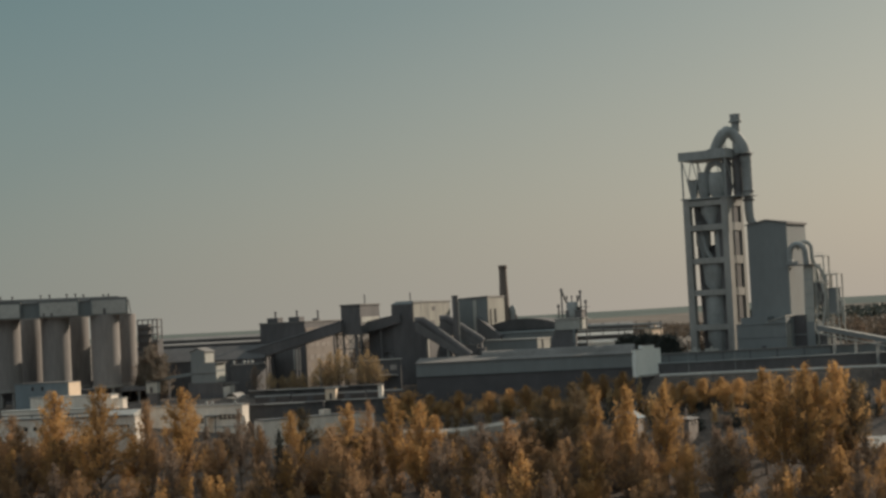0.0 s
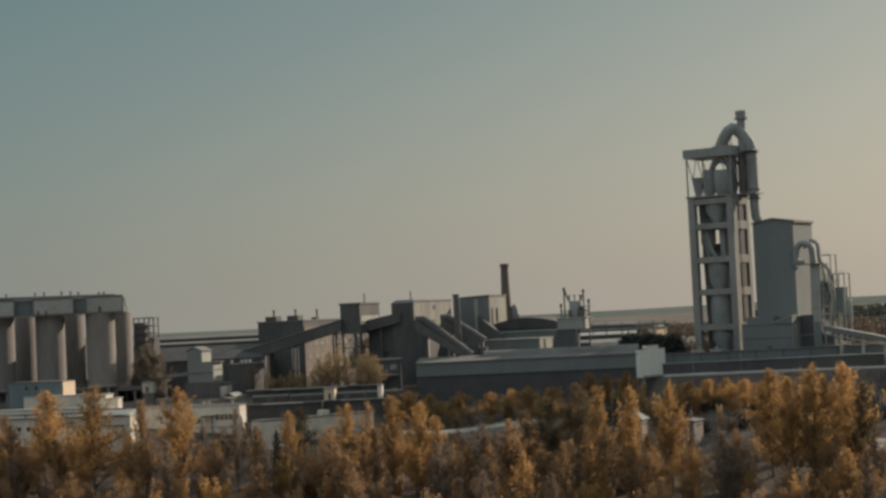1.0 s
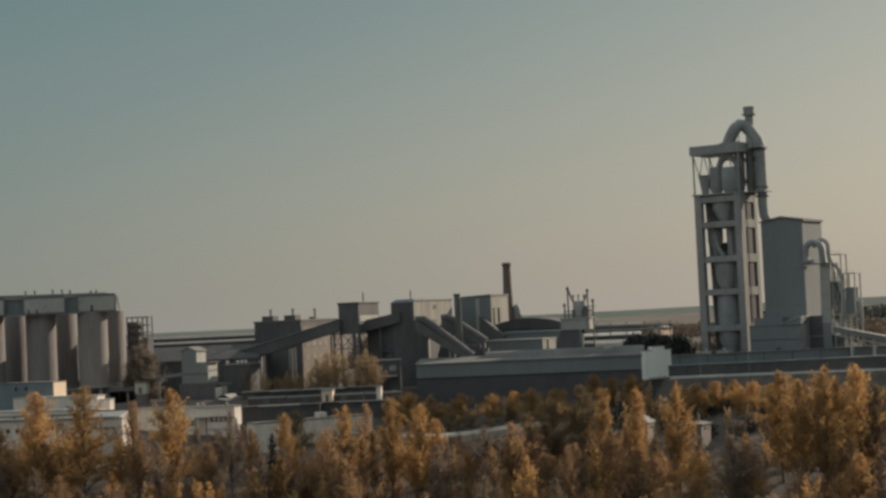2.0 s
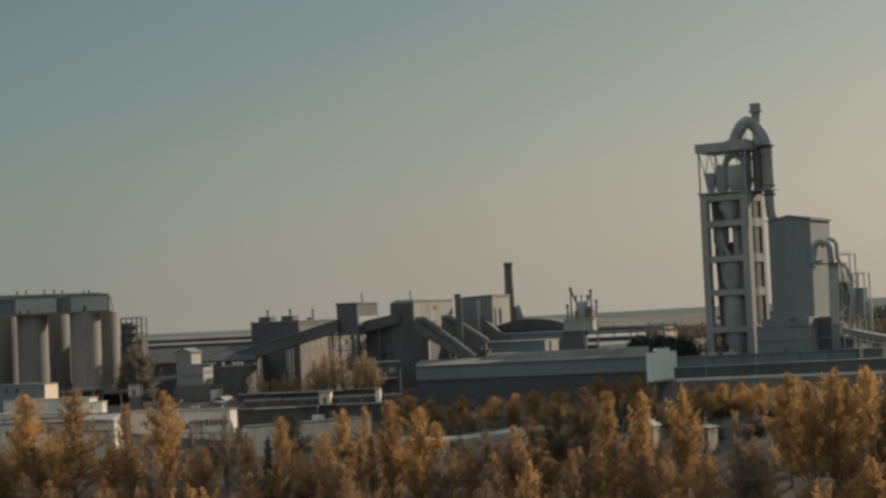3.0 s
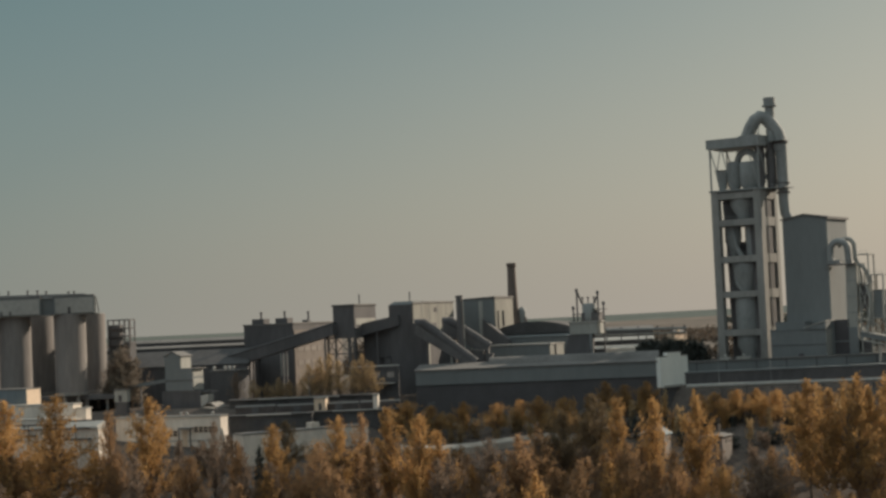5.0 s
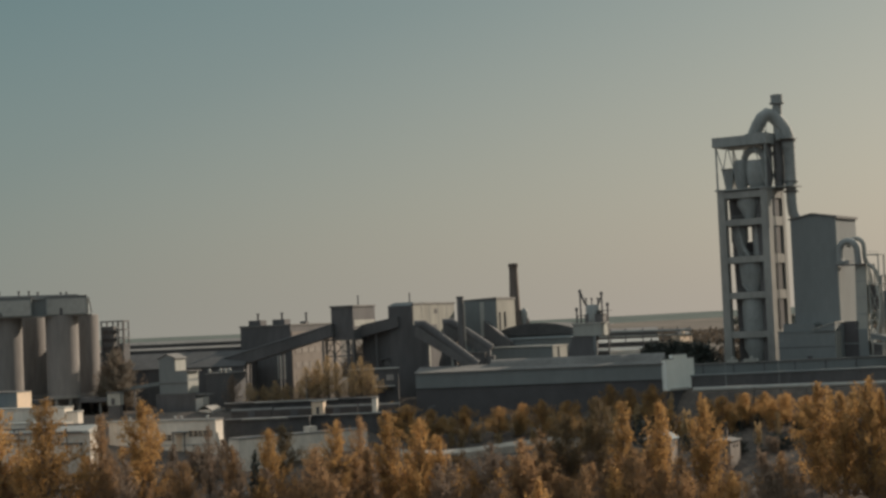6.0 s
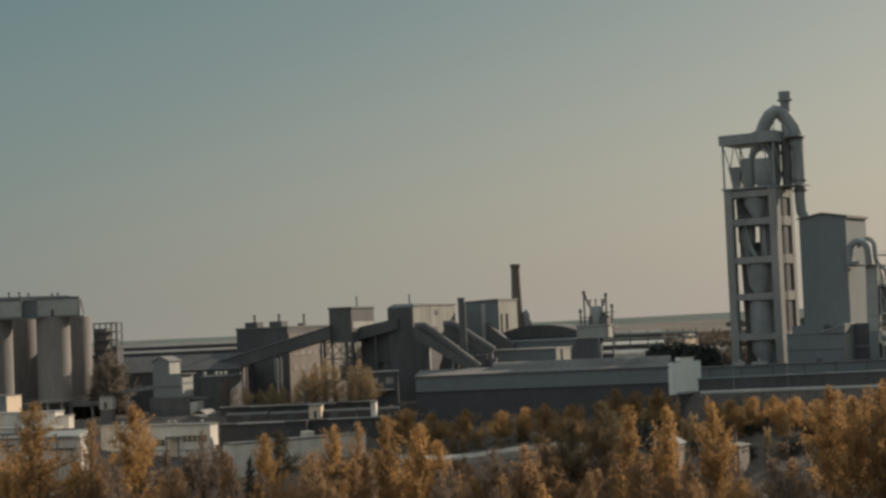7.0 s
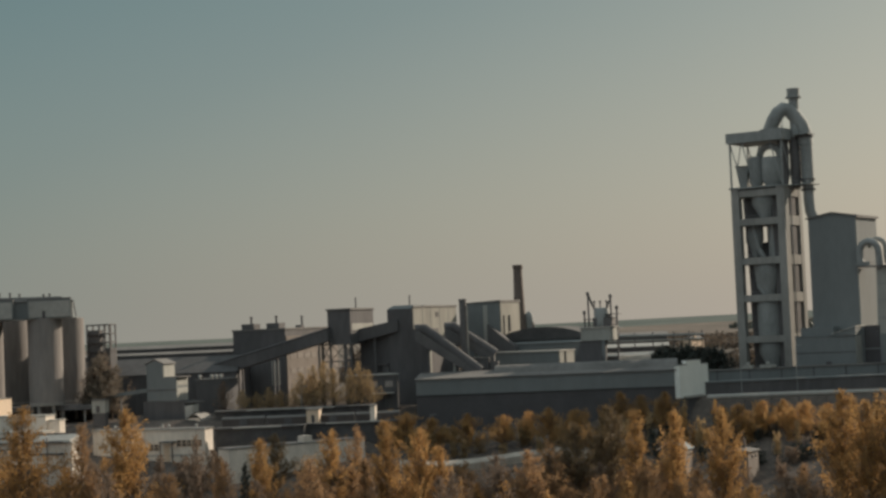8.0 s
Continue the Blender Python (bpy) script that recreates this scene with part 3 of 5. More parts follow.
def silo_gallery():
    t = thing("silo_gallery", "clad conveyor gallery across the silo tops", "building", -113.8, 654.8, 35.5, yaw=8, size=1.02)
    part("body", Geo().box(-55, 0, 2.4, 10, 0, 5.6), CLAD, t)
    part("roof", Geo().hexa([(-55, 1.8, 5.6), (0.4, 1.8, 5.6), (0.4, 10.6, 5.6), (-55, 10.6, 5.6), (-55, 3.0, 7.6), (-4, 3.0, 7.0), (-4, 9.4, 7.0), (-55, 9.4, 7.6)]), ROOF, t)
    for x0, x1 in ((-14.3, -0.4), (-34.2, -18.9), (-54, -41)):
        part("head_house", Geo().box(x0, x1, 0, 2.4, 0, 6.1), CLAD, t)
        part("wall_panel", Geo().box(x0 + 0.5, x1 - 0.4, -0.12, 0, 0.3, 5.6), ROOF_PALE, t, "pale sheet wall panel")
        part("head_house_trim", Geo().box(x0 - 0.2, x1 + 0.2, -0.15, 2.4, 6.1, 6.5), ROOF, t)
    part("side_door", Geo().box(-9.6, -8.6, -0.2, -0.12, 0, 2.4), SHADE, t)
    for x in (-32.6, -29.6):
        part("vent", Geo().box(x, x + 0.7, -0.3, 0, 0, 1.6), DARKSTEEL, t)
    for x, h in ((-7.5, 0.7), (-9.4, 0.6), (-17.2, 1.0), (-20.2, 1.4), (-23.6, 1.5), (-30.2, 1.5), (-33.6, 1.4), (-44.5, 1.4), (-49, 1.6)):
        part("roof_vent", Geo().lathe(x, 7, ((0.28, 6.8), (0.28, 7.0 + h), (0.5, 7.05 + h), (0.5, 7.4 + h)), 10), DARKSTEEL, t)
    part("hoist", Geo().rod((0.2, 5, 5.2), (1.0, 5, 0.4), 0.2, n=6), DARKSTEEL, t)
    part("deck", Geo().box(-55, 1.4, 0.6, 10.8, -0.45, 0.0), CONCRETE, t)


silo_gallery()


def packing_hall():
    t = thing("loading_floor", "dark loading bay floor among the silo columns", "building", -102, 665, -0.5, yaw=-3, size=1.02)
    part("floor_slab", Geo().box(-60, -2.5, -8, 16, 4.8, 6.4), DARKSTEEL, t)
    part("back_wall", Geo().box(-60, -2, 15, 16, -1, 9), CLAD_DARK, t)
    for x in range(-58, -1, 7):
        part("post", Geo().box(x, x + 0.5, -7.6, -7.1, -2, 4.8), CONCRETE, t)
    b = thing("kiosk", "small pale service hut beside the silos", "hut", -101.4, 640, yaw=-8)
    part("wall", Geo().box(-4.4, 0, 0, 4, 3.6, 7.6), CLAD_LIGHT, b)
    part("base", Geo().box(-4.2, -0.2, 0.2, 3.8, -4, 3.6), CLAD_DARK, b)
    part("roof", Geo().box(-4.8, 0.3, -0.3, 4.3, 7.6, 8.0), ROOF, b)
    part("door", Geo().box(-3, -1.8, -0.06, 0, 3.8, 6), SHADE, b)
    d = thing("dark_store", "dark clad store behind the silos", "building", -148, 700, yaw=-3)
    part("wall", Geo().box(-30, -1, 0, 14, -1, 27), CLAD_DARK, d)
    part("roof", Geo().box(-30.4, -0.6, -0.4, 14.4, 27, 27.5), ROOF, d)


packing_hall()


def rack_tower():
    t = thing("rack_tower", "dark open steel rack tower with a tank", "steel frame", -107.6, 690)
    w, d = 9.6, 4
    for x in (-w, -4.6, -2.4, -0.4):
        for y in (0, d):
            part("post", Geo().box(x, x + 0.4, y, y + 0.4, 0, 33), DARKSTEEL, t)
    for z in (32.6, 29.4, 26.4, 23.2, 14):
        part("floor_frame", Geo().box(-w, 0, -0.1, d + 0.5, z, z + 0.45), DARKSTEEL, t)
    part("tank", Geo().box(-w + 0.3, -4.8, 0.6, d - 0.5, 14, 31), DARKSTEEL, t)
    part("lower_wall", Geo().box(-w, -4.6, 0.4, d, 0, 14).box(-2.4, 0, 0.3, d, 0, 24.5), CLAD_DARK, t)
    part("brace", Geo().rod((-4.4, 0, 23.5), (-2.2, 0, 29.5), 0.15, n=6), DARKSTEEL, t)


rack_tower()


# ---- stacked crusher block and long halls ----
def crusher_block():
    t = thing("crusher_block", "grey stepped crusher house with end panels coloured as sunlit", "building", -79.5, 650)
    part("lower_storey", Geo().box(-12.6, 3.0, 0, 8, -3, 6.1), CLAD_DARK, t)
    part("middle_storey", Geo().box(-11.0, 0, 0, 8, 6.1, 13.9), CLAD, t)
    part("upper_storey", Geo().box(-11.0, -4.8, 0, 8, 13.9, 18.4), CLAD, t)
    part("roof", Geo().gable(-11.2, -4.6, 0, 8, 18.4, 1.6, 0.3, 0.3, along="y"), ROOF, t)
    part("gable_wall", Geo().gable_end(-11.2, -4.6, 0, 8, 18.3, 1.6, along="y"), CLAD, t)
    part("band", Geo().box(-11.15, 0.1, -0.12, 0.0, 9.6, 10.1).box(-12.7, 3.1, -0.12, 0, 5.9, 6.3), DARKSTEEL, t)
    # sunlight on the end faces is helped by paler panels
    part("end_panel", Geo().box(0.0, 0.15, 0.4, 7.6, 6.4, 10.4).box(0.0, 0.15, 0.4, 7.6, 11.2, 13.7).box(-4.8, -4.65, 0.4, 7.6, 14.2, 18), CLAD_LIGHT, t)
    part("awning", Geo().box(-4.6, 1.4, 0, 8, 13.9, 14.2), ROOF, t)
    part("awning", Geo().box(3.0, 5.4, 0.4, 9, 5.4, 5.7), ROOF, t)
    part("conveyor_bridge", Geo().hexa([(-33, 2, 7.0), (-11, 2, 9.4), (-11, 4, 9.4), (-33, 4, 7.0), (-33, 2, 8.3), (-11, 2, 10.7), (-11, 4, 10.7), (-33, 4, 8.3)]), CLAD, t)
    part("bridge_leg", Geo().box(-23, -22.6, 2.5, 3, -2, 8), DARKSTEEL, t)
    part("spout", Geo().hexa([(3.0, 0, 0), (6, 0, 2.2), (6, 4, 2.2), (3, 4, 0), (3, 0, 4.4), (6, 0, 4.8), (6, 4, 4.8), (3, 4, 4.4)]), ROOF_PALE, t, "shiny pale metal spout")
    a = thing("arched_shelter", "small white arched shelter", "shelter", -69.4, 640)
    ring = [(-4 + 3.3 * math.cos(math.pi * q / 10), -2 + 4.0 * math.sin(math.pi * q / 10)) for q in range(11)]
    g = Geo().extrude(ring + [(-4 + 3.0 * math.cos(math.pi * q / 10), -2.1 + 3.7 * math.sin(math.pi * q / 10)) for q in range(10, -1, -1)], 0, 8)
    part("shell", g, CONCRETE, a)
    part("end_wall", Geo().box(-6.6, -1.4, 0.4, 0.7, -3, 0.6), WHITE, a)
    n = thing("annex_store", "low dark store with pale roof vents", "building", -65.9, 674.6, -0.8, size=1.03)
    part("wall", Geo().box(-11, 0, 0, 9, -2, 12.3), CLAD_DARK, n)
    part("roof", Geo().box(-11.3, 0.3, -0.3, 9.3, 12.3, 12.8), ROOF, n)
    for x in (-10, -5.6, -3.8, -2.0):
        part("roof_vent", Geo().lathe(x, 1, ((0.5, 12.8), (0.5, 13.6), (0.8, 13.7), (0.2, 14.3)), 10), ROOF_PALE, n)


crusher_block()


def long_hall(name, label, x, y, w, d, z1, rise, wall, roof, yaw=YAW, z0=-1.0, group="long halls"):
    t = thing(name, label, "hall", x, y, 0, yaw, group)
    part("wall", Geo().box(-w, 0, 0, d, z0, z1), wall, t)
    part("gable_wall", Geo().gable_end(-w, 0, 0, d, z1, rise), wall, t)
    part("roof", Geo().gable(-w, 0, 0, d, z1, rise, 0.5, 0.35), roof, t)
    return t


long_hall("raw_store", "long dark raw material hall with dusty roof", -64, 694, 60, 26, 14.0, 5.6, CLAD_DARK, TAR, yaw=-6)
long_hall("far_store", "far long hall with a dark felt roof", -70, 764, 62, 12, 20.6, 0.8, CLAD_DARK, ROOF, yaw=-4)
long_hall("far_store", "far long hall with a pale sheet roof", -78, 735, 26, 10, 17.6, 0.6, CLAD_DARK, ROOF_PALE, yaw=-4)
long_hall("far_store", "far long hall with a dark felt roof", -62, 800, 70, 10, 22.8, 1.2, CLAD_DARK, ROOF, yaw=-2)


# ---- raw mill building and the main inclined conveyor ----
def raw_mill():
    t = thing("raw_mill", "dark flat-roofed mill building with beige end wall", "building", -47.6, 716)
    w, d = 21.6, 46
    part("wall", Geo().box(-w, 0, 0, d, 0, 28.4), CLAD_DARK, t)
    part("roof", Geo().box(-w - 0.3, 0.3, -0.3, d + 0.3, 28.4, 29.0), ROOF, t)
    part("end_wall", Geo().box(0.0, 0.3, 0.4, d - 0.4, 0, 26), BEIGE, t)
    for y in np.arange(3, d - 4, 6.0):
        for z in (6.5, 12.0, 17.5):
            win = part("window", Geo().box(0.3, 0.42, y, y + 5.0, z, z + 2.2), BEIGE, t)
            for q in (0.15, 2.55):
                part("pane", Geo().box(0.42, 0.46, y + q, y + q + 2.3, z + 0.2, z + 2.0), PANE, win)
    part("door", Geo().box(-6, -2.5, -0.1, 0, 8, 17), CLAD_LIGHT, t, "faded pale sliding door")
    for x, y in ((-16.8, 3), (-6.4, 3), (6 - w + 2, 40)):
        half = 2.6 if y < 10 else 1.3
        part("roof_housing", Geo().box(x - half, x + half, y, y + 2 * half, 29, 29.2 + 0.7 * half), CLAD_DARK, t)
        part("roof_stack", Geo().lathe(x + 0.6, y + 2, ((0.4, 29.6), (0.4, 33.2), (0.6, 33.3), (0.6, 33.7)), 10), DARKSTEEL, t)


raw_mill()


def inclined_conveyor():
    t = thing("inclined_conveyor", "long dark inclined conveyor gallery on steel trestles", "conveyor", -30.4, 684)
    slope = [(-66, 7.4), (0, 23.6)]
    (xa, za), (xb, zb) = slope
    part("gallery", Geo().hexa([(xa, 0, za), (xb, 0, zb), (xb, 4, zb), (xa, 4, za), (xa, 0, za + 4.6), (xb, 0, zb + 4.2), (xb, 4, zb + 4.2), (xa, 4, za + 4.6)]), CLAD_DARK, t)
    part("gallery_roof", Geo().hexa([(xa, -0.3, za + 4.6), (xb, -0.3, zb + 4.2), (xb, 4.3, zb + 4.2), (xa, 4.3, za + 4.6), (xa, 0.5, za + 5.1), (xb, 0.5, zb + 4.7), (xb, 3.5, zb + 4.7), (xa, 3.5, za + 5.1)]), TAR, t)
    for x in (-50, -36, -22, -4):
        z = za + (zb - za) * (x - xa) / (xb - xa)
        part("trestle", Geo().box(x, x + 0.6, 0.2, 0.7, 0, z).box(x, x + 0.6, 3.3, 3.8, 0, z).rod((x + 0.3, 0.4, 1), (x + 0.3, 3.6, z - 1), 0.15, n=6), DARKSTEEL, t)

    h = thing("transfer_house", "dark clad transfer house raised on steel legs", "building", -22.4, 684)
    w, d = 8.6, 20.5
    part("wall", Geo().box(-w, 0, 0, d, 22.6, 34.2), CLAD_DARK, h)
    part("end_wall", Geo().box(0, 0.2, 0, d, 22.6, 34.1), CLAD_DARK, h)
    part("roof", Geo().box(-w - 0.4, 0.6, -0.4, d + 0.4, 34.2, 34.8), ROOF, h)
    part("end_window", Geo().box(0.2, 0.3, 1, d - 1, 27.0, 29.4), CLAD_LIGHT, h)
    part("mast", Geo().rod((-1, 8, 34.8), (-1, 8, 38.6), 0.25, n=8), DARKSTEEL, h)
    for x in (-w - 3, -w + 0.2, -2.6, -0.6):
        for y in (0.4, d - 1):
            part("leg", Geo().box(x, x + 0.6, y, y + 0.6, 0, 22.6), DARKSTEEL, h)
    for y in (0.7, d - 0.7):
        for xa2, xb2 in ((-w - 2.7, -w + 0.5), (-w + 0.5, -2.3), (-2.3, -0.3)):
            for z in (10, 16.4):
                part("brace", Geo().rod((xa2, y, z), (xb2, y, z + 6), 0.16, n=6), DARKSTEEL, h)
                part("brace", Geo().rod((xb2, y, z), (xa2, y, z + 6), 0.16, n=6), DARKSTEEL, h)
        part("tie_beam", Geo().box(-w - 2.8, 0, y - 0.15, y + 0.15, 16.0, 16.5), DARKSTEEL, h)
    part("deck", Geo().box(-w - 3.2, 0.3, 0, d, 22.0, 22.6), DARKSTEEL, h)

    c = thing("mill_conveyor", "short dark conveyor gallery between the mill houses", "conveyor", -19.6, 690, yaw=-8)
    part("gallery", Geo().hexa([(-2, 0, 22.4), (14, 0, 26.0), (14, 4, 26.0), (-2, 4, 22.4), (-2, 0, 27.0), (14, 0, 30.0), (14, 4, 30.0), (-2, 4, 27.0)]), CLAD_DARK, c)
    part("trestle", Geo().box(5, 5.6, 1, 1.6, 0, 24), DARKSTEEL, c)


inclined_conveyor()


# ---- clinker mills in the middle ----
def mill_house():
    t = thing("mill_house", "dark dusty mill house with a square tower", "building", -0.4, 687)
    part("tower", Geo().box(-9.6, 0, 0, 10, 0, 33.8), CLAD_DARK, t)
    part("tower_top", Geo().hexa([(-9.6, 0, 33.8), (0, 0, 33.8), (0, 10, 33.8), (-9.6, 10, 33.8), (-7.6, 1, 35), (0, 1, 35), (0, 9, 35), (-7.6, 9, 35)]), CLAD, t)
    part("mast", Geo().rod((-2.4, 4, 35), (-2.4, 4, 38.6), 0.25, n=8), DARKSTEEL, t)
    part("lower_wall", Geo().box(-21, -9.6, 1, 12, 0, 26.0), CLAD_DARK, t)
    part("annex", Geo().box(0, 6.2, -1, 9, 0, 26.4), CLAD_DARK, t)
    part("drum_platform", Geo().box(-14, -9.8, -1.5, 1, 14.2, 14.5).box(-14, -9.8, -1.5, -1.4, 15.4, 15.5).box(-12, -9.6, -0.6, 1, 10, 14), DARKSTEEL, t)

    # pale strip painted in for the sunlit right edge of the annex
    part("corner_strip", Geo().box(6.2, 6.5, -1, 0.6, 10, 24), CLAD_LIGHT, t)
    q = thing("loading_shed", "low dark loading shed with a pale roof edge", "shed", -6.6, 666, yaw=-3)
    part("wall", Geo().box(-17, 0, 0, 8, -1, 11.2), CLAD_DARK, q)
    part("roof", Geo().box(-17.4, 0.4, -0.4, 8.4, 11.2, 11.6), ROOF_PALE, q)
    part("canopy", Geo().box(-11, -1, -3, 0, 5.0, 5.3), ROOF_PALE, q)
    for x in (-14.4, -9.2, -4.0):
        part("window", Geo().box(x, x + 2.6, -0.1, 0, 7.2, 9.2), PANE, q)
    part("gate", Geo().box(-8, -4.4, -0.1, 0, -0.5, 4.2), SHADE, q)

    m = thing("mill_hall", "deep mill hall with a side wall coloured as sunlit and flat roof", "building", -0.4, 687)
    part("wall", Geo().box(-9.4, 0, 10.2, 44, 0, 34.2), CLAD_DARK, m)
    # sun side coloured lighter than the dark front, as if lit
    part("side_wall", Geo().box(0.0, 0.2, 0.4, 43.8, 18, 34.0), SIDING, m)
    part("roof", Geo().box(-9.8, 0.5, 10.1, 44.4, 34.2, 34.8), ROOF, m)
    part("eave", Geo().box(-0.1, 0.5, 0.2, 10.1, 34.0, 34.5), ROOF, m)
    part("wall_hatch", Geo().box(0.2, 0.32, 22, 25, 30.6, 32.4), SHADE, m)
    for y in (9, 17, 26, 35):
        part("cladding_seam", Geo().box(0.2, 0.26, y, y + 0.3, 18, 34.0), CLAD, m)

    b = thing("separator_house", "grey separator house with a pale corner strip", "building", 29.4, 731, -1.0, size=1.04)
    part("wall", Geo().box(-10.6, 3.4, 0, 22, 0, 34.8), CLAD, b)
    part("roof", Geo().hexa([(-11, -0.4, 34.8), (3.8, -0.4, 34.8), (3.8, 22.4, 34.8), (-11, 22.4, 34.8), (-11, -0.4, 35.0), (3.8, -0.4, 35.6), (3.8, 22.4, 35.6), (-11, 22.4, 35.0)]), ROOF, b)
    part("corner_strip", Geo().box(-3.0, -1.4, -0.2, 0, 16, 34), CLAD_LIGHT, b)
    # sun-facing end gets the lighter lit-side colour
    part("end_wall", Geo().box(3.4, 3.6, 0.2, 21.8, 10, 34.6), SIDING, b)
    part("downpipe", Geo().rod((3.9, 3, 10), (3.9, 3, 30), 0.22, n=8).rod((3.9, 9, 24), (3.9, 9, 30), 0.3, n=8), DARKSTEEL, b)
    part("lean_to", Geo().hexa([(-0.6, -3.4, 0), (9.8, -3.4, 0), (9.8, -0.2, 0), (-0.6, -0.2, 0), (-0.6, -3.4, 27.0), (9.8, -3.4, 18.6), (9.8, -0.2, 18.6), (-0.6, -0.2, 27.0)]), CLAD_DARK, b, "dark sloping lean-to")

    for x, y, z0, z1, ln, lab in ((2.2, 677, 26.6, 11.0, 20, "dark vaulted conveyor gallery running down to the store"), (12.6, 687, 26.8, 16.4, 15.5, "second dark vaulted conveyor gallery beside the thin stack")):
        c = thing("conveyor_gallery", lab, "conveyor", x, y, yaw=-8, group="conveyor galleries")
        part("gallery", Geo().hexa([(-1.6, -1.9, z0 - 4.4), (ln, -1.9, z1 - 2.6), (ln, 1.9, z1 - 2.6), (-1.6, 1.9, z0 - 4.4), (-1.6, -1.9, z0), (ln, -1.9, z1), (ln, 1.9, z1), (-1.6, 1.9, z0)]), DARKSTEEL, c)
        part("vault", Geo().tube(((-1.7, 0, z0 - 0.5), (1.0, 0, z0 - 0.2), (ln + 0.2, 0, z1 - 0.1)), 2.0, 16), CLAD_DARK, c, smooth=True)
        part("support", Geo().box(ln * 0.55, ln * 0.55 + 0.8, -0.4, 0.4, 0, z0 - 0.55 * (z0 - z1) - 1.5), CLAD_LIGHT, c)
        part("support", Geo().box(2, 2.9, -0.4, 0.4, 0, z0 - 2), DARKSTEEL, c)
    f = thing("gallery_house", "low dark house where the conveyor galleries meet", "building", 25.6, 680, yaw=-8)
    part("wall", Geo().box(-7.0, 0, 0, 8, 0, 15.0), CLAD_DARK, f)
    part("roof", Geo().box(-7.3, 0.3, -0.3, 8.3, 15.0, 15.5), ROOF, f)
    part("side_bin", Geo().hexa([(0.2, 1, 8), (2.0, 1, 8), (2.0, 5, 8), (0.2, 5, 8), (0.2, 0.6, 14), (3.4, 0.6, 14), (3.4, 5.4, 14), (0.2, 5.4, 14)]), DARKSTEEL, f)
    part("bin_leg", Geo().box(1.2, 1.6, 2.5, 3.0, 0, 8), DARKSTEEL, f)
    s = thing("thin_stack", "thin dark steel stack with a ladder", "stack", 17.4, 682)
    part("shaft", Geo().lathe(0, 0, ((1.25, 0), (1.25, 35.4), (1.4, 35.5), (1.4, 36.2)), 16), DARKSTEEL, s, smooth=True)
    part("ladder", Geo().rod((1.6, -0.4, 6), (1.6, -0.4, 34), 0.14, n=6).rod((1.5, 0.3, 6), (1.5, 0.3, 34), 0.14, n=6), CLAD_LIGHT, s)

    k = thing("brick_chimney", "sooty tapering brick chimney with a flared foot", "chimney", 42.1, 763, -2.3, size=1.09)
    part("shaft", Geo().lathe(0, 0, ((4.2, 14), (3.6, 18), (2.7, 24), (2.1, 30), (1.75, 40), (1.62, 46.4)), 28), BRICK, k, smooth=True)
    part("cap", Geo().lathe(0, 0, ((1.62, 46.4), (1.85, 46.7), (1.85, 48), (1.5, 48.1)), 28), BRICK, k, smooth=True)
    part("base", Geo().box(-4.4, 4.4, -4.4, 4.4, 0, 14), CONCRETE, k)
    z = thing("dust_cyclone", "small grey dust cyclone beside the chimney", "cyclone", 45.8, 763, -2.3, size=1.09)
    part("drum", Geo().lathe(0, 0, ((1.1, 20), (1.5, 22), (1.5, 28.6), (1.2, 30.2), (0.4, 31)), 18), STEEL, z, smooth=True)
    part("frame", Geo().box(1.2, 1.6, -1, 1, 0, 27).box(-1.6, -1.2, -1, 1, 0, 22).rod((1.4, 0, 27), (2.6, 0, 21), 0.3, n=6), DARKSTEEL, z)


mill_house()


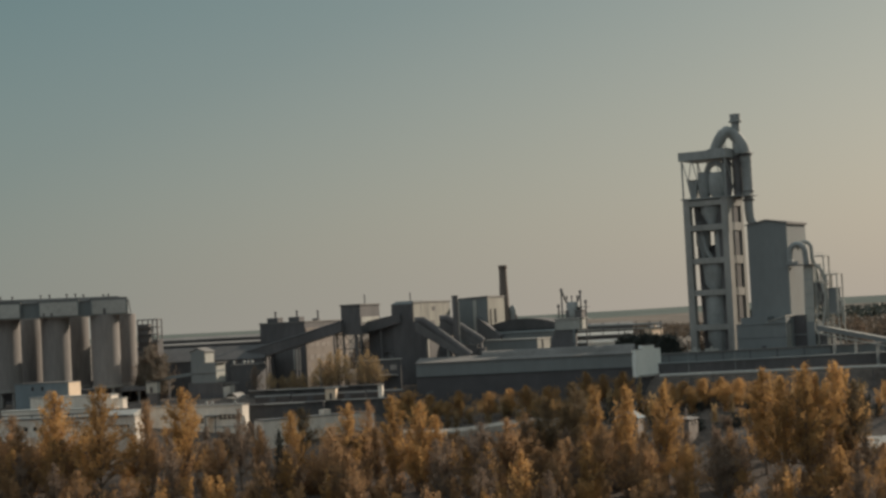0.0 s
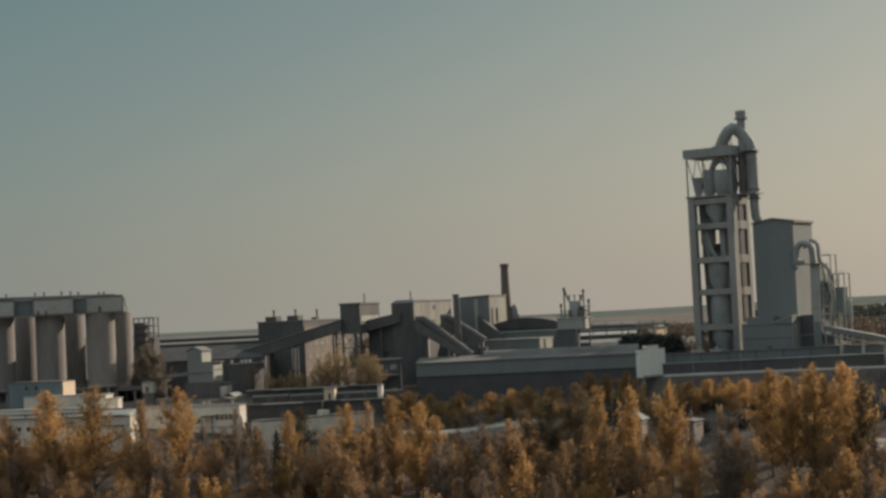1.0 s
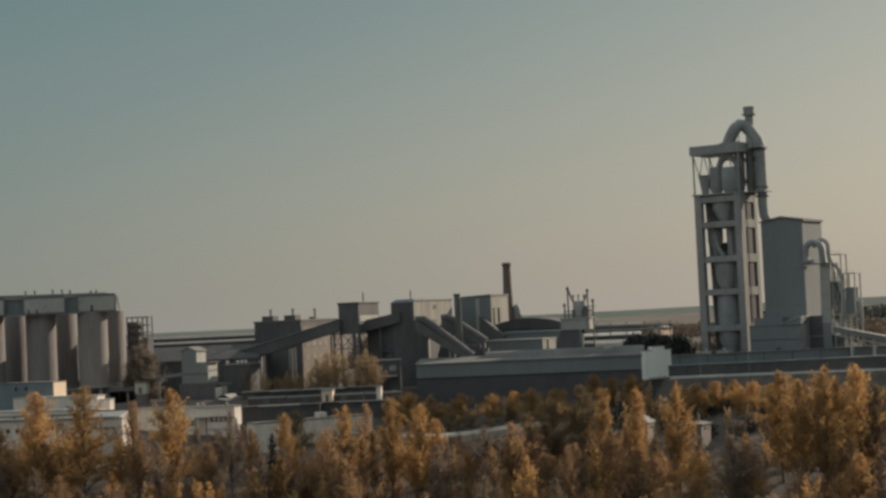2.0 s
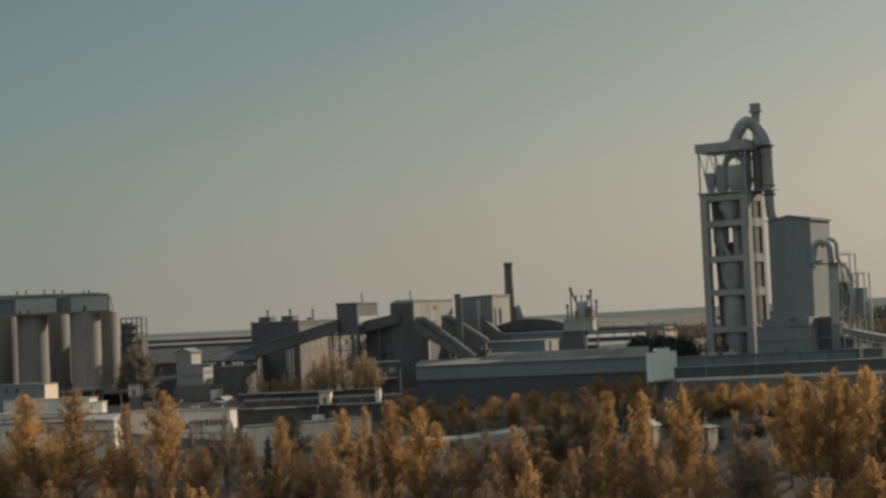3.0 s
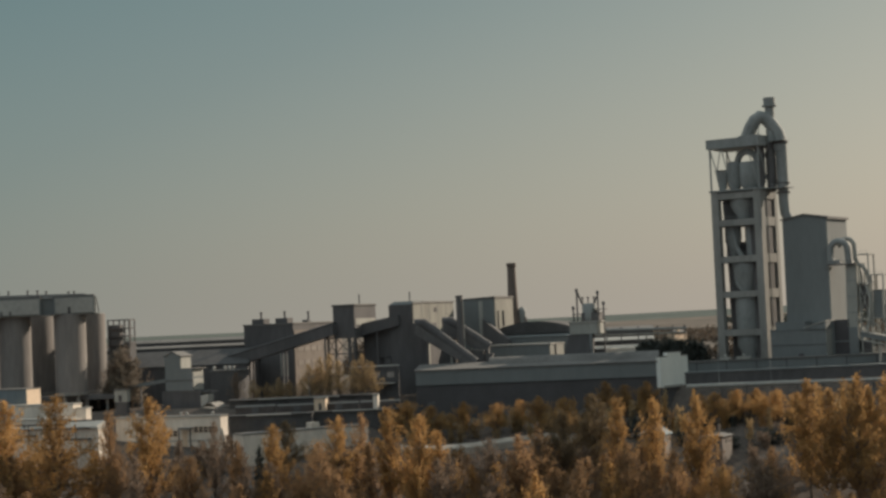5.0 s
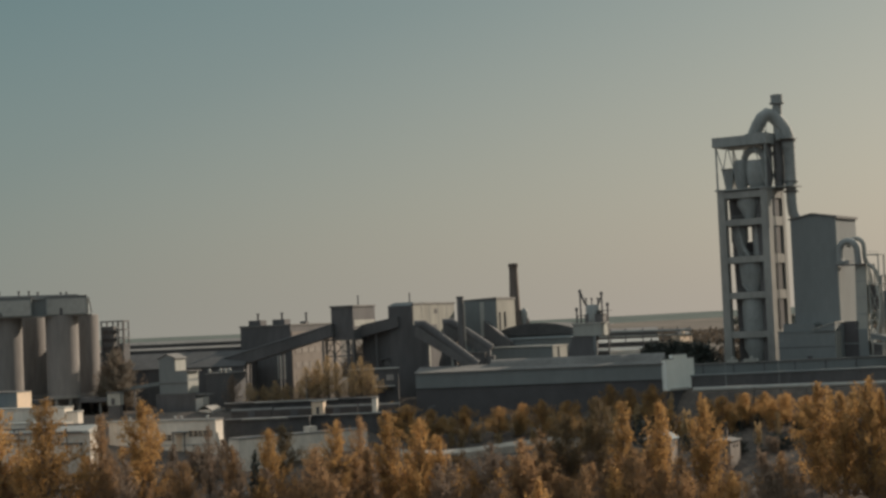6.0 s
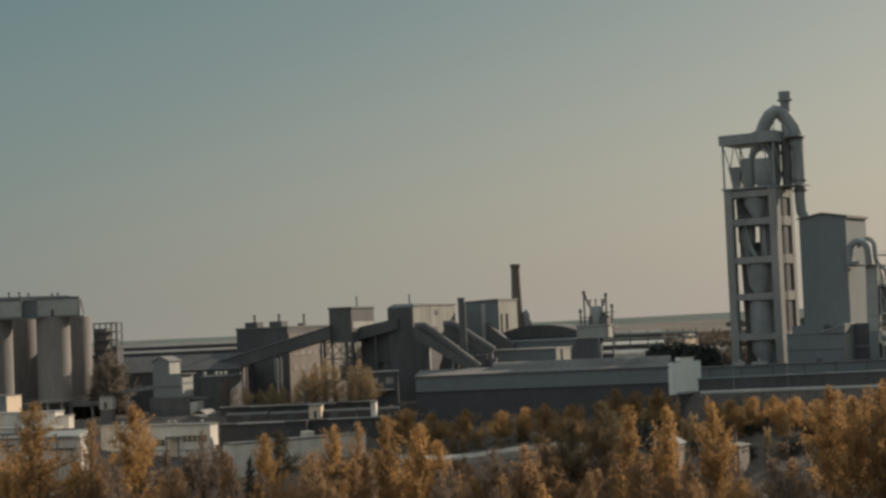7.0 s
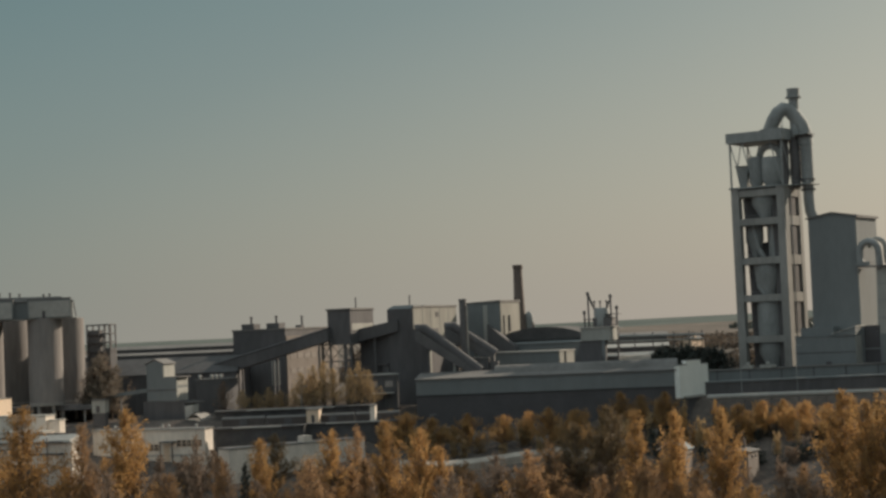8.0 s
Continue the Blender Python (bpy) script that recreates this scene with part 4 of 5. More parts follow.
def clinker_store():
    t = thing("clinker_store", "clinker store with dark vaulted roof and grey walls", "building", 64.5, 724.5, -1.3, size=1.05)
    w, d = 30, 20
    part("wall", Geo().box(-w, 0, 0, d, 0, 20.6), CLAD, t)
    arch = [(-w - 0.8 + (w + 1.6) * q / 16, 20.8 + 4.4 * math.sin(math.pi * (0.08 + 0.9 * q / 16)) ** 0.6) for q in range(17)]
    g = Geo().extrude(arch + [(0.8, 20.6), (-w - 0.8, 20.6)], -1.6, d + 0.8)
    part("vault_roof", g, TAR, t)
    part("lower_roof", Geo().hexa([(-w - 1, -6, 19.2), (0.6, -6, 19.2), (0.6, 0, 19.2), (-w - 1, 0, 19.2), (-w - 1, -6, 19.5), (0.6, -6, 19.5), (0.6, 0, 20.4), (-w - 1, 0, 20.2)]), CLAD, t, "dust-covered lower roof")
    part("lower_front", Geo().box(-w, 0.2, -5.6, 0, 0, 19.2), CLAD, t)
    p = thing("gypsum_store", "low grey-green store with end wall coloured as sunlit", "building", 51.7, 700, -0.8, yaw=-32, size=1.03)
    part("wall", Geo().box(-27, 0, 0, 12, 0, 16.4), CLAD, p)
    part("roof", Geo().box(-27.4, 0.4, -0.4, 12.4, 16.4, 16.9), ROOF_PALE, p)
    # sheet over the sunny end, its sunlit tone put into the colour
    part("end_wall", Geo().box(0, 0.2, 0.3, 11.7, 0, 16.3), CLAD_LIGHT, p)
    part("end_rib", Geo().box(0.2, 0.5, 4.5, 5.1, 0, 16.3), DARKSTEEL, p)
    h = thing("clinker_hopper", "square clinker hopper house with pale cap", "hopper", 67.2, 684)
    part("cap", Geo().box(-9.0, 1.6, 0, 10, 19.6, 24.0), CLAD_LIGHT, h)
    part("wall", Geo().hexa([(-15.5, -1, 0), (-1.6, -1, 0), (-1.6, 3, 0), (-15.5, 3, 0), (-9.4, 0.4, 19.6), (-0.6, 0.4, 19.6), (-0.6, 4.6, 19.6), (-9.4, 4.6, 19.6)]), CLAD_DARK, h)
    part("post", Geo().box(-1.4, -0.4, 0, 1, 0, 19.6), CLAD, h)
    part("roof", Geo().box(-9.4, 2.0, -0.4, 10.4, 24.0, 24.4), ROOF_PALE, h)


clinker_store()


def dust_filter():
    t = thing("dust_filter_plant", "small rooftop filter plant with stacks and rails", "filter plant", 72.6, 700)
    for x, h in ((-11.6, 30.4), (-10.0, 37.2), (-1.6, 36.0), (0.6, 31.8)):
        part("vent_pipe", Geo().lathe(x, 1, ((0.34, 20), (0.34, h - 1.4), (0.62, h - 1.3), (0.62, h - 0.4), (0.3, h)), 12), DARKSTEEL, t)
    part("tank", Geo().lathe(-5.6, 3, ((2.0, 22), (2.9, 24.6), (2.9, 30.6), (2.5, 31.2)), 20), STEEL, t, smooth=True)
    for x in (-8.0, -5.8, -3.4):
        part("tank_vent", Geo().lathe(x, 2, ((0.22, 29), (0.22, 33), (0.42, 33.1), (0.42, 33.8)), 8), DARKSTEEL, t)
    part("brace_duct", Geo().tube(((-9.8, 1, 36), (-8.6, 1.4, 32.4), (-7.4, 2, 30)), 0.4, 8), DARKSTEEL, t)
    part("brace_duct", Geo().tube(((-3.0, 1, 31), (-2.4, 1, 33), (-1.6, 1, 34)), 0.35, 8), DARKSTEEL, t)
    part("deck", Geo().box(-13, 1.2, 0, 6, 23.4, 23.8).box(-13, 1.2, -0.1, 0, 24.8, 24.95), DARKSTEEL, t)
    part("platform", Geo().box(-3.6, 1.2, 0, 5, 28.6, 28.9), DARKSTEEL, t)
    part("platform", Geo().box(-11.8, -9, 0, 4, 27.0, 27.3), DARKSTEEL, t)
    part("body", Geo().box(-8.4, -1.2, 0.4, 5.6, 23.8, 27.6), DARKSTEEL, t)
    part("leg", Geo().box(-12.6, -12.2, 0, 0.4, 0, 23.4).box(0.4, 0.9, 0, 0.4, 0, 28), DARKSTEEL, t)


dust_filter()


def yard_right():
    for x, y, w, z, zr, lab in ((100, 760, 36, 15.4, 1.2, "far low hall with pale roof"), (92, 735, 22, 12.6, 1.0, "far low hall with pale roof"), (104, 790, 44, 19.6, 1.2, "far low hall with dark roof")):
        long_hall("yard_hall", lab, x, y, w, 10, z, zr, CLAD_DARK, ROOF_PALE if zr < 1.15 or w == 36 else ROOF, yaw=-6, group="yard halls")
    t = thing("pipe_bridge", "long raised pipe bridge on posts", "pipe bridge", 112, 745, yaw=-4)
    part("pipe", Geo().rod((-46, 0, 20.4), (0, 0, 19.6), 0.5), STEEL, t)
    part("pipe", Geo().rod((-46, 1.2, 18.4), (0, 1.2, 17.8), 0.4), CLAD_LIGHT, t)
    for x in (-42, -33, -27, -20, -12, -6, -1):
        part("post", Geo().box(x, x + 0.4, 0, 0.4, 0, 21.2), DARKSTEEL, t)
    o = thing("sunlit_house", "small sunlit orange-beige house", "house", 108.2, 752, yaw=-40)
    part("wall", Geo().box(-4, 0, 0, 9, 0, 17.4), PANEL, o)
    part("roof", Geo().gable(-4, 0, 0, 9, 17.4, 1.3, 0.3, 0.3, along="y"), ROOF, o)
    part("chimney", Geo().box(-1.2, -0.4, 3, 4, 17.6, 20), PANEL, o)
    for x, y, w in ((85.0, 700, 9), (78.4, 705, 4.4)):
        k = thing("white_container", "white site container on a dark base", "container", x, y, yaw=-6, group="white containers")
        part("body", Geo().box(-w, 0, 0, 4, 8, 13.4), WHITE, k)
        part("base_frame", Geo().box(-w, 0, 0.3, 3.7, 0, 8), DARKSTEEL, k)
        part("door", Geo().box(-w + 1, -w + 2.2, -0.05, 0, 8.2, 11), SHADE, k)


yard_right()


# ---- long shed in front ----
def long_shed():
    t = thing("long_shed", "very long grey clad shed with bright stepped gable", "shed", 86.2, 646, yaw=-11)
    w, d = 88, 13
    part("wall", Geo().box(-w, -0.2, 0, d, 3.8, 9.0), CLAD, t)
    for x in (-74, -56, -31):
        part("wall_joint", Geo().box(x, x + 0.14, -0.06, 0, 3.8, 9.0), CLAD, t)
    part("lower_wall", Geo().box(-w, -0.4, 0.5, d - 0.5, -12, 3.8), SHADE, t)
    part("front_roof", Geo().hexa([(-w - 0.4, -0.5, 9.0), (-0.2, -0.5, 9.0), (-0.2, 12, 10.8), (-w - 0.4, 12, 10.8), (-w - 0.4, -0.5, 9.35), (-0.2, -0.5, 9.35), (-0.2, 12, 11.15), (-w - 0.4, 12, 11.15)]), ROOF, t)
    g = Geo().extrude([(5 + 12 * q / 10, 9.8 + 3.0 * math.sin(math.pi * q / 10)) for q in range(11)] + [(17, 8.6), (5, 8.6)], -62, -0.2, "x")
    part("ridge_roof", g, ROOF, t)
    # part of the gable's sunlit brightness is in its base colour
    e = part("end_block", Geo().extrude([(0, -0.3), (18.0, -0.3), (18.0, 10.6), (13.6, 10.6), (13.6, 12.0), (4.9, 12.0), (4.9, 10.6), (0, 10.6)], -1.2, 0.6, "x"), GABLE, t, "bright stepped gable block")
    e.matrix_basis = pose(0.2, -0.6, 0, 0, 0, -30)
    for y0, y1, z in ((-0.2, 4.9, 10.6), (4.9, 13.6, 12.0), (13.6, 18.2, 10.6)):
        part("end_coping", Geo().box(-1.3, 0.75, y0, y1, z, z + 0.2), ROOF, e)
    part("end_skirt", Geo().box(0.6, 1.3, 2, 13, -0.4, 0.4), ROOF_PALE, e)
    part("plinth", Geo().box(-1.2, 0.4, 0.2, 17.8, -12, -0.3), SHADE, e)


long_shed()


def right_yard_walls():
    for x0, x1, y, z0, z1, m, lab in ((97, 213, 668, 4.0, 7.4, CLAD, "long low grey gallery before the tower"), (96, 213, 657, -2.0, 3.9, CLAD_DARK, "long dark lower gallery before the tower")):
        t = thing("service_gallery", lab, "gallery", x0, y, yaw=-2, group="service galleries")
        part("wall", Geo().box(0, x1 - x0, 0, 5, -11, z1), m, t)
        part("roof", Geo().box(-0.3, x1 - x0, -0.4, 5.4, z1, z1 + 0.5), ROOF if m is CLAD else CLAD, t)
        for x in np.arange(6, x1 - x0 - 4, 11):
            part("bay_post", Geo().box(x, x + 0.4, -0.15, 0, -5, z1), CLAD_DARK, t)
    p = thing("heating_pipe", "long pale insulated heating pipe on low posts", "pipe", 96, 647, yaw=-2)
    part("pipe", Geo().rod((0, 0, -0.4), (42, 0, -0.6), 0.9, n=12).rod((42, 0, -0.6), (110, 0, -1.2), 0.7, n=12), ROOF_PALE, p)
    for x in range(3, 108, 9):
        part("post", Geo().box(x, x + 0.4, -0.2, 0.2, -13, -0.8), DARKSTEEL, p)
    for x, w in ((112, 3.4), (118, 5)):
        k = thing("roof_unit", "small pale roof unit on the gallery", "roof unit", x, 668, 7.9, group="roof units")
        part("box", Geo().box(0, w, 0, 3, 0, 1.0), CLAD_LIGHT, k)
        part("fan_hood", Geo().lathe(w / 2, 1.5, ((0.6, 1.0), (0.6, 1.5), (0.9, 1.6), (0.2, 2.0)), 12), CLAD_LIGHT, k)


right_yard_walls()


# ---- white workshops in the foreground ----
def workshops():
    t = thing("white_workshop", "long white plastered workshop with a window band", "workshop", -65.5, 608, -1.2)
    w, d = 40, 5
    gz = -14.8
    part("wall", Geo().box(-w, 0, 0, d, gz, -0.2), WHITE, t)
    part("roof", Geo().box(-w - 0.4, 0.3, -0.3, d + 0.3, -0.2, 0.25), ROOF, t)
    part("eave", Geo().box(-w - 0.5, 0.4, -0.45, -0.3, -0.25, 0.3), ROOF_PALE, t)
    part("corner_pilaster", Geo().box(-1.0, 0.1, -0.25, 0, gz, -0.25), WHITE, t)
    part("end_buttress", Geo().hexa([(0, 0.4, gz), (2.6, 0.4, gz), (2.6, 2.0, gz), (0, 2.0, gz), (0, 0.4, -4.0), (0.4, 0.4, -4.0), (0.4, 2.0, -4.0), (0, 2.0, -4.0)]), WHITE, t)
    part("plaster_band", Geo().box(-w, -1.0, -0.08, 0, -8.4, -7.9), ROOF_PALE, t)
    for x0, n, z in ((-10.0, 5, -5.4), (-19.8, 2, -6.6)):
        for i in range(n):
            x = x0 + 1.8 * i
            win = part("window", Geo().box(x, x + 1.6, -0.12, 0, z - 0.1, z + 2.0 - 0.05 * x0 / 10), PANEL, t)
            for q in (0, 1):
                for r in (0, 1):
                    part("pane", Geo().box(x + 0.1 + 0.75 * q, x + 0.75 + 0.75 * q, -0.18, -0.12, z + 0.05 + 1.0 * r, z + 0.9 + 1.0 * r), GLASS, win)
    part("porch_roof", Geo().box(-15.2, -10.2, -2.2, 0, -4.2, -3.7), ROOF, t)
    part("porch_door", Geo().box(-14.6, -12.6, -0.1, 0, -12, -5.0), PANEL, t)
    for x in (-15.0, -10.8):
        part("porch_post", Geo().box(x, x + 0.35, -2, -1.65, gz, -4.2), DARKSTEEL, t)
    for x in (-33, -25, -16, -13.6, -4):
        part("roof_vent", Geo().lathe(x, 2, ((0.35, 0.25), (0.35, 0.9), (0.6, 1.0), (0.2, 1.4)), 10), ROOF_PALE, t)
    gz = -16

    a = thing("white_annex", "rambling white annex with flat pale roofs", "workshop", -101.0, 580, 0.6, size=0.975)
    part("wall", Geo().box(-62, 0, 0, 6, gz, -3.0), WHITE, a)
    part("roof", Geo().box(-62, 0.2, -0.4, 6, -3.0, -2.5), ROOF_PALE, a)
    part("upper_wall", Geo().box(-62, -14, 6, 12, gz, 0.0), WHITE, a)
    part("upper_roof", Geo().box(-62, -13.7, 5.6, 12, 0.0, 0.4), ROOF_PALE, a)
    part("sloping_roof", Geo().hexa([(-13.4, 0.5, -2.5), (-1, 0.5, -2.5), (-1, 6, -2.5), (-13.4, 6, -2.5), (-13.4, 0.5, -2.2), (-1, 0.5, -2.2), (-1, 6, -0.6), (-13.4, 6, -0.6)]), ROOF_PALE, a)
    part("bay", Geo().box(-12, -3, -1.2, 0, gz, -6.4), WHITE, a)
    part("bay_roof", Geo().box(-12.3, -2.7, -1.6, 0, -6.4, -5.9), ROOF, a)
    part("bay", Geo().box(-35, -24, -1.0, 0, gz, -5), WHITE, a)
    part("bay_roof", Geo().box(-35.3, -23.7, -1.4, 0, -5, -4.5), ROOF, a)
    # flat dark sheet whose colour stands for the shade in a bay
    part("dark_bay", Geo().box(-23, -13, -0.1, 0, gz, -9.2), SHADE, a)
    for x in (-21.5, -18.6, -15.7, -40.0, -44.0, -48.0):
        win = part("window", Geo().box(x, x + 1.8, -0.14, 0, -7.4, -5.6), PANEL, a)
        part("pane", Geo().box(x + 0.12, x + 1.68, -0.2, -0.14, -7.25, -5.75), GLASS, win)
    part("steam_pipe", Geo().tube(((-62, -1, -1.4), (-13, -1, -1.2), (-11, -1, -0.2), (0, -1, 0.0)), 0.26, 8), RUST, a)
    part("steam_pipe", Geo().tube(((-62, -1.4, -3.0), (-2, -1.4, -2.6)), 0.2, 8), RUST, a)
    for x in (-52, -39, -26, -8):
        part("pipe_post", Geo().box(x, x + 0.25, -1.3, -1.0, gz, -1.3), DARKSTEEL, a)
    for x in (-56, -47, -31, -20, -6):
        part("roof_vent", Geo().lathe(x, 4, ((0.3, -2.5), (0.3, -1.9), (0.55, -1.8), (0.2, -1.4)), 10), ROOF, a)

    c = thing("white_store", "white block store behind the workshops", "workshop", -113.3, 604, 0.5, size=0.98)
    part("wall", Geo().box(-36, 0, 0, 5, -14, 4.4), WHITE, c)
    part("step", Geo().box(0, 4.4, 1, 4, -14, 3.0), WHITE, c)
    part("roof", Geo().box(-36.3, 0.3, -0.3, 5.3, 4.4, 4.8), ROOF_PALE, c)
    part("step_roof", Geo().box(0.3, 4.7, 0.7, 4.3, 3.0, 3.3), ROOF_PALE, c)
    for x in (-30, -22, -14, -6):
        part("wall_pier", Geo().box(x, x + 0.6, -0.15, 0, -14, 4.2), WHITE, c)
    b = thing("portal_cabin", "blue-grey clad cabin with cream end wall", "cabin", -132.4, 622)
    part("wall", Geo().box(-24, 0, 0, 8.2, -6, 10.0), BLUEGREY, b)
    part("end_wall", Geo().box(0.0, 0.15, 0, 8.2, -6, 10.0), PANEL, b)
    part("roof", Geo().box(-24.3, 0.3, -0.3, 8.5, 10.0, 10.3), ROOF, b)
    for x in (-16.6, -12.2):
        win = part("window", Geo().box(x, x + 1.2, -0.1, 0, 7.2, 8.8), DARKSTEEL, b)
        part("pane", Geo().box(x + 0.12, x + 1.08, -0.14, -0.1, 7.35, 8.65), GLASS, win)

    g = thing("yard_wall", "low white plastered yard wall building", "wall", -16.8, 613, yaw=33)
    part("wall", Geo().box(-47, 0, 0, 7, -19, -6.9), WHITE, g)
    part("roof", Geo().box(-47.2, 0.2, -0.2, 7.2, -6.9, -6.5), ROOF, g)
    part("vent_house", Geo().box(-21.4, -18.4, 0.5, 4, -6.5, -4.6), WHITE, g)
    part("buttress", Geo().box(-6.6, -5.8, -0.5, 0, -19, -8).box(-30, -29.4, -0.4, 0, -19, -8), WHITE, g)


workshops()


# ---- railway: wagons, low platform roofs ----
def freight_wagon(x, y, yaw=-2):
    z = ground(x, y)
    t = thing("freight_wagon", "dark rusty covered freight wagon on the siding", "wagon", x, y, z, yaw, "freight wagons")
    part("body", Geo().box(-6.8, 6.8, -1.5, 1.5, 1.2, 4.2), RUST, t)
    part("roof", Geo().hexa([(-6.9, -1.6, 4.2), (6.9, -1.6, 4.2), (6.9, 1.6, 4.2), (-6.9, 1.6, 4.2), (-6.9, -0.8, 4.8), (6.9, -0.8, 4.8), (6.9, 0.8, 4.8), (-6.9, 0.8, 4.8)]), ROOF, t)
    for xa in (-5.2, -3.4, 3.4, 5.2):
        part("wheel_pair", Geo().rod((xa, -1, 0.5), (xa, 1, 0.5), 0.48, n=14), DARKSTEEL, t)
    part("underframe", Geo().box(-6.6, 6.6, -1.1, 1.1, 0.85, 1.2), DARKSTEEL, t)
    part("sliding_door", Geo().box(-1.2, 1.2, -1.58, -1.5, 1.4, 4.0), DARKSTEEL, t)
    return t


freight_wagon(-56, 634)
for k in range(1, 4):
    copy_thing(bpy.data.objects["freight_wagon"], pose(-56 + 14.4 * k, 634 - 0.5 * k, ground(-30, 634), 0, 0, -2))


def siding_sheds():
    for x, y, w, z1, m, r in ((-14, 640, 52, 2.0, TAR, TAR), (-36, 622, 28, -2.6, TAR, TAR), (-2, 626, 34, -2.6, TAR, TAR)):
        t = thing("siding_shed", "long low dark siding shed with flat roof", "shed", x, y, yaw=-2, group="siding sheds")
        part("wall", Geo().box(-w, 0, 0, 6, -14, z1), m, t)
        part("roof", Geo().box(-w - 0.4, 0.4, -0.8, 6.4, z1, z1 + 0.45), r, t)
        part("eave", Geo().box(-w * 0.8, -w * 0.25, -0.95, -0.8, z1 + 0.1, z1 + 0.5), ROOF_PALE, t)
        for q in np.arange(-w + 3, -2, 6):
            part("door", Geo().box(q, q + 2.6, -0.08, 0, z1 - 4, z1 - 0.8), SHADE, t)
    h = thing("signal_hut", "small cream signal hut", "hut", -31.6, 629, yaw=-10)
    part("wall", Geo().box(-4, 0, 0, 4, -10, 2.0), PANEL, h)
    part("roof", Geo().box(-4.3, 0.3, -0.3, 4.3, 2.0, 2.4), ROOF, h)
    part("door", Geo().box(-2.4, -1.4, -0.06, 0, -2, 0.4), SHADE, h)
    k = thing("transformer_kiosk", "small white transformer kiosk", "kiosk", -13.6, 628, yaw=-10)
    part("wall", Geo().box(-1.6, 0, 0, 3, -10, 2.4), WHITE, k)
    part("roof", Geo().box(-1.8, 0.2, -0.2, 3.2, 2.4, 2.8), ROOF, k)


siding_sheds()


def road():
    g = Geo()
    pts = [(-6, 598), (6, 596), (18, 599), (30, 604), (44, 608), (58, 606)]
    for (xa, ya), (xb, yb) in zip(pts, pts[1:]):
        p = []
        for x, y in ((xa, ya), (xb, yb), (xb, yb + 4), (xa, ya + 4)):
            p.append((x, y, ground(x, y) + 2.2))
        g.hexa([(x, y, z - 2.6) for x, y, z in p] + p)
    ob = new("road", g.mesh("road"))
    ob.data.materials.append(ROAD)
    tagged(ob, "pale dusty works road on a low bank", "road", kind="structure")


road()


def cottage(x, y, zt, w, d, yaw, lab, roof, rise=2.6):
    gz = ground(x, y)
    t = thing("cottage", lab, "house", x, y, 0, yaw, "cottages")
    part("wall", Geo().box(-w, 0, 0, d, gz - 1, zt), BEIGE, t)
    part("gable_wall", Geo().gable_end(-w, 0, 0, d, zt, rise, along="y"), BEIGE, t)
    part("roof", Geo().gable(-w, 0, 0, d, zt, rise, 0.6, 0.3, along="y"), roof, t)
    part("bargeboard", Geo().hexa([(-w - 0.6, -0.7, zt), (-w / 2, -0.7, zt + rise), (-w / 2, -0.6, zt + rise), (-w - 0.6, -0.6, zt), (-w - 0.6, -0.7, zt + 0.4), (-w / 2, -0.7, zt + rise + 0.4), (-w / 2, -0.6, zt + rise + 0.4), (-w - 0.6, -0.6, zt + 0.4)]), WHITE, t)
    part("chimney", Geo().box(-w * 0.4, -w * 0.4 + 0.7, d * 0.4, d * 0.4 + 0.7, zt + 1, zt + 4), BRICK, t)
    win = part("window", Geo().box(-w * 0.6, -w * 0.6 + 1.3, -0.08, 0, zt - 2.2, zt - 0.8), WHITE, t)
    part("pane", Geo().box(-w * 0.6 + 0.12, -w * 0.6 + 1.18, -0.12, -0.08, zt - 2.08, zt - 0.92), GLASS, win)
    for yy in (d * 0.3, d * 0.65):
        win = part("window", Geo().box(0, 0.08, yy, yy + 1.2, zt - 2.2, zt - 0.8), WHITE, t)
        part("pane", Geo().box(0.08, 0.12, yy + 0.12, yy + 1.08, zt - 2.08, zt - 0.92), GLASS, win)


cottage(97.6, 588, -14.6, 7, 9, -30, "beige flat-roofed cottage with white bargeboards among the trees", ROOF, 0.6)
cottage(63.5, 590, -11.8, 6.5, 9, -20, "cottage with white gable edge among the trees", ROOF, 1.8)
cottage(79.5, 592, -13.4, 8, 8, -24, "cottage with pale eaves and dark blue-grey roof", BLUEGREY)



# ---- small things below the workshops ----
def parked_van(x, y, yaw, paint, lab):
    z = ground(x, y)
    t = thing("parked_van", lab, "van", x, y, z, yaw, "parked vans")
    part("body", Geo().extrude([(-2.5, 0.45), (2.4, 0.45), (2.5, 1.1), (1.7, 1.25), (1.1, 2.15), (-2.4, 2.2), (-2.5, 2.0)], -0.95, 0.95), paint, t)
    part("windscreen", Geo().hexa([(1.72, -0.8, 1.3), (1.74, 0.8, 1.3), (1.2, 0.8, 2.08), (1.18, -0.8, 2.08), (1.76, -0.8, 1.32), (1.78, 0.8, 1.32), (1.24, 0.8, 2.1), (1.22, -0.8, 2.1)]), GLASS, t)
    for sx in (-0.97, 0.95):
        part("side_window", Geo().box(0.1, 1.0, sx, sx + 0.02, 1.35, 1.95), GLASS, t)
    for wx in (-1.6, 1.55):
        for wy in (-0.9, 0.7):
            part("wheel", Geo().rod((wx, wy, 0.34), (wx, wy + 0.2, 0.34), 0.34, n=14), SHADE, t)


parked_van(-106.5, 571, 12, WHITE, "white van parked below the workshop")
parked_van(-101.5, 568, 20, WHITE, "white van parked beside the annex")
parked_van(-88.0, 570, -160, BLUEGREY, "blue-grey van parked by the wall")


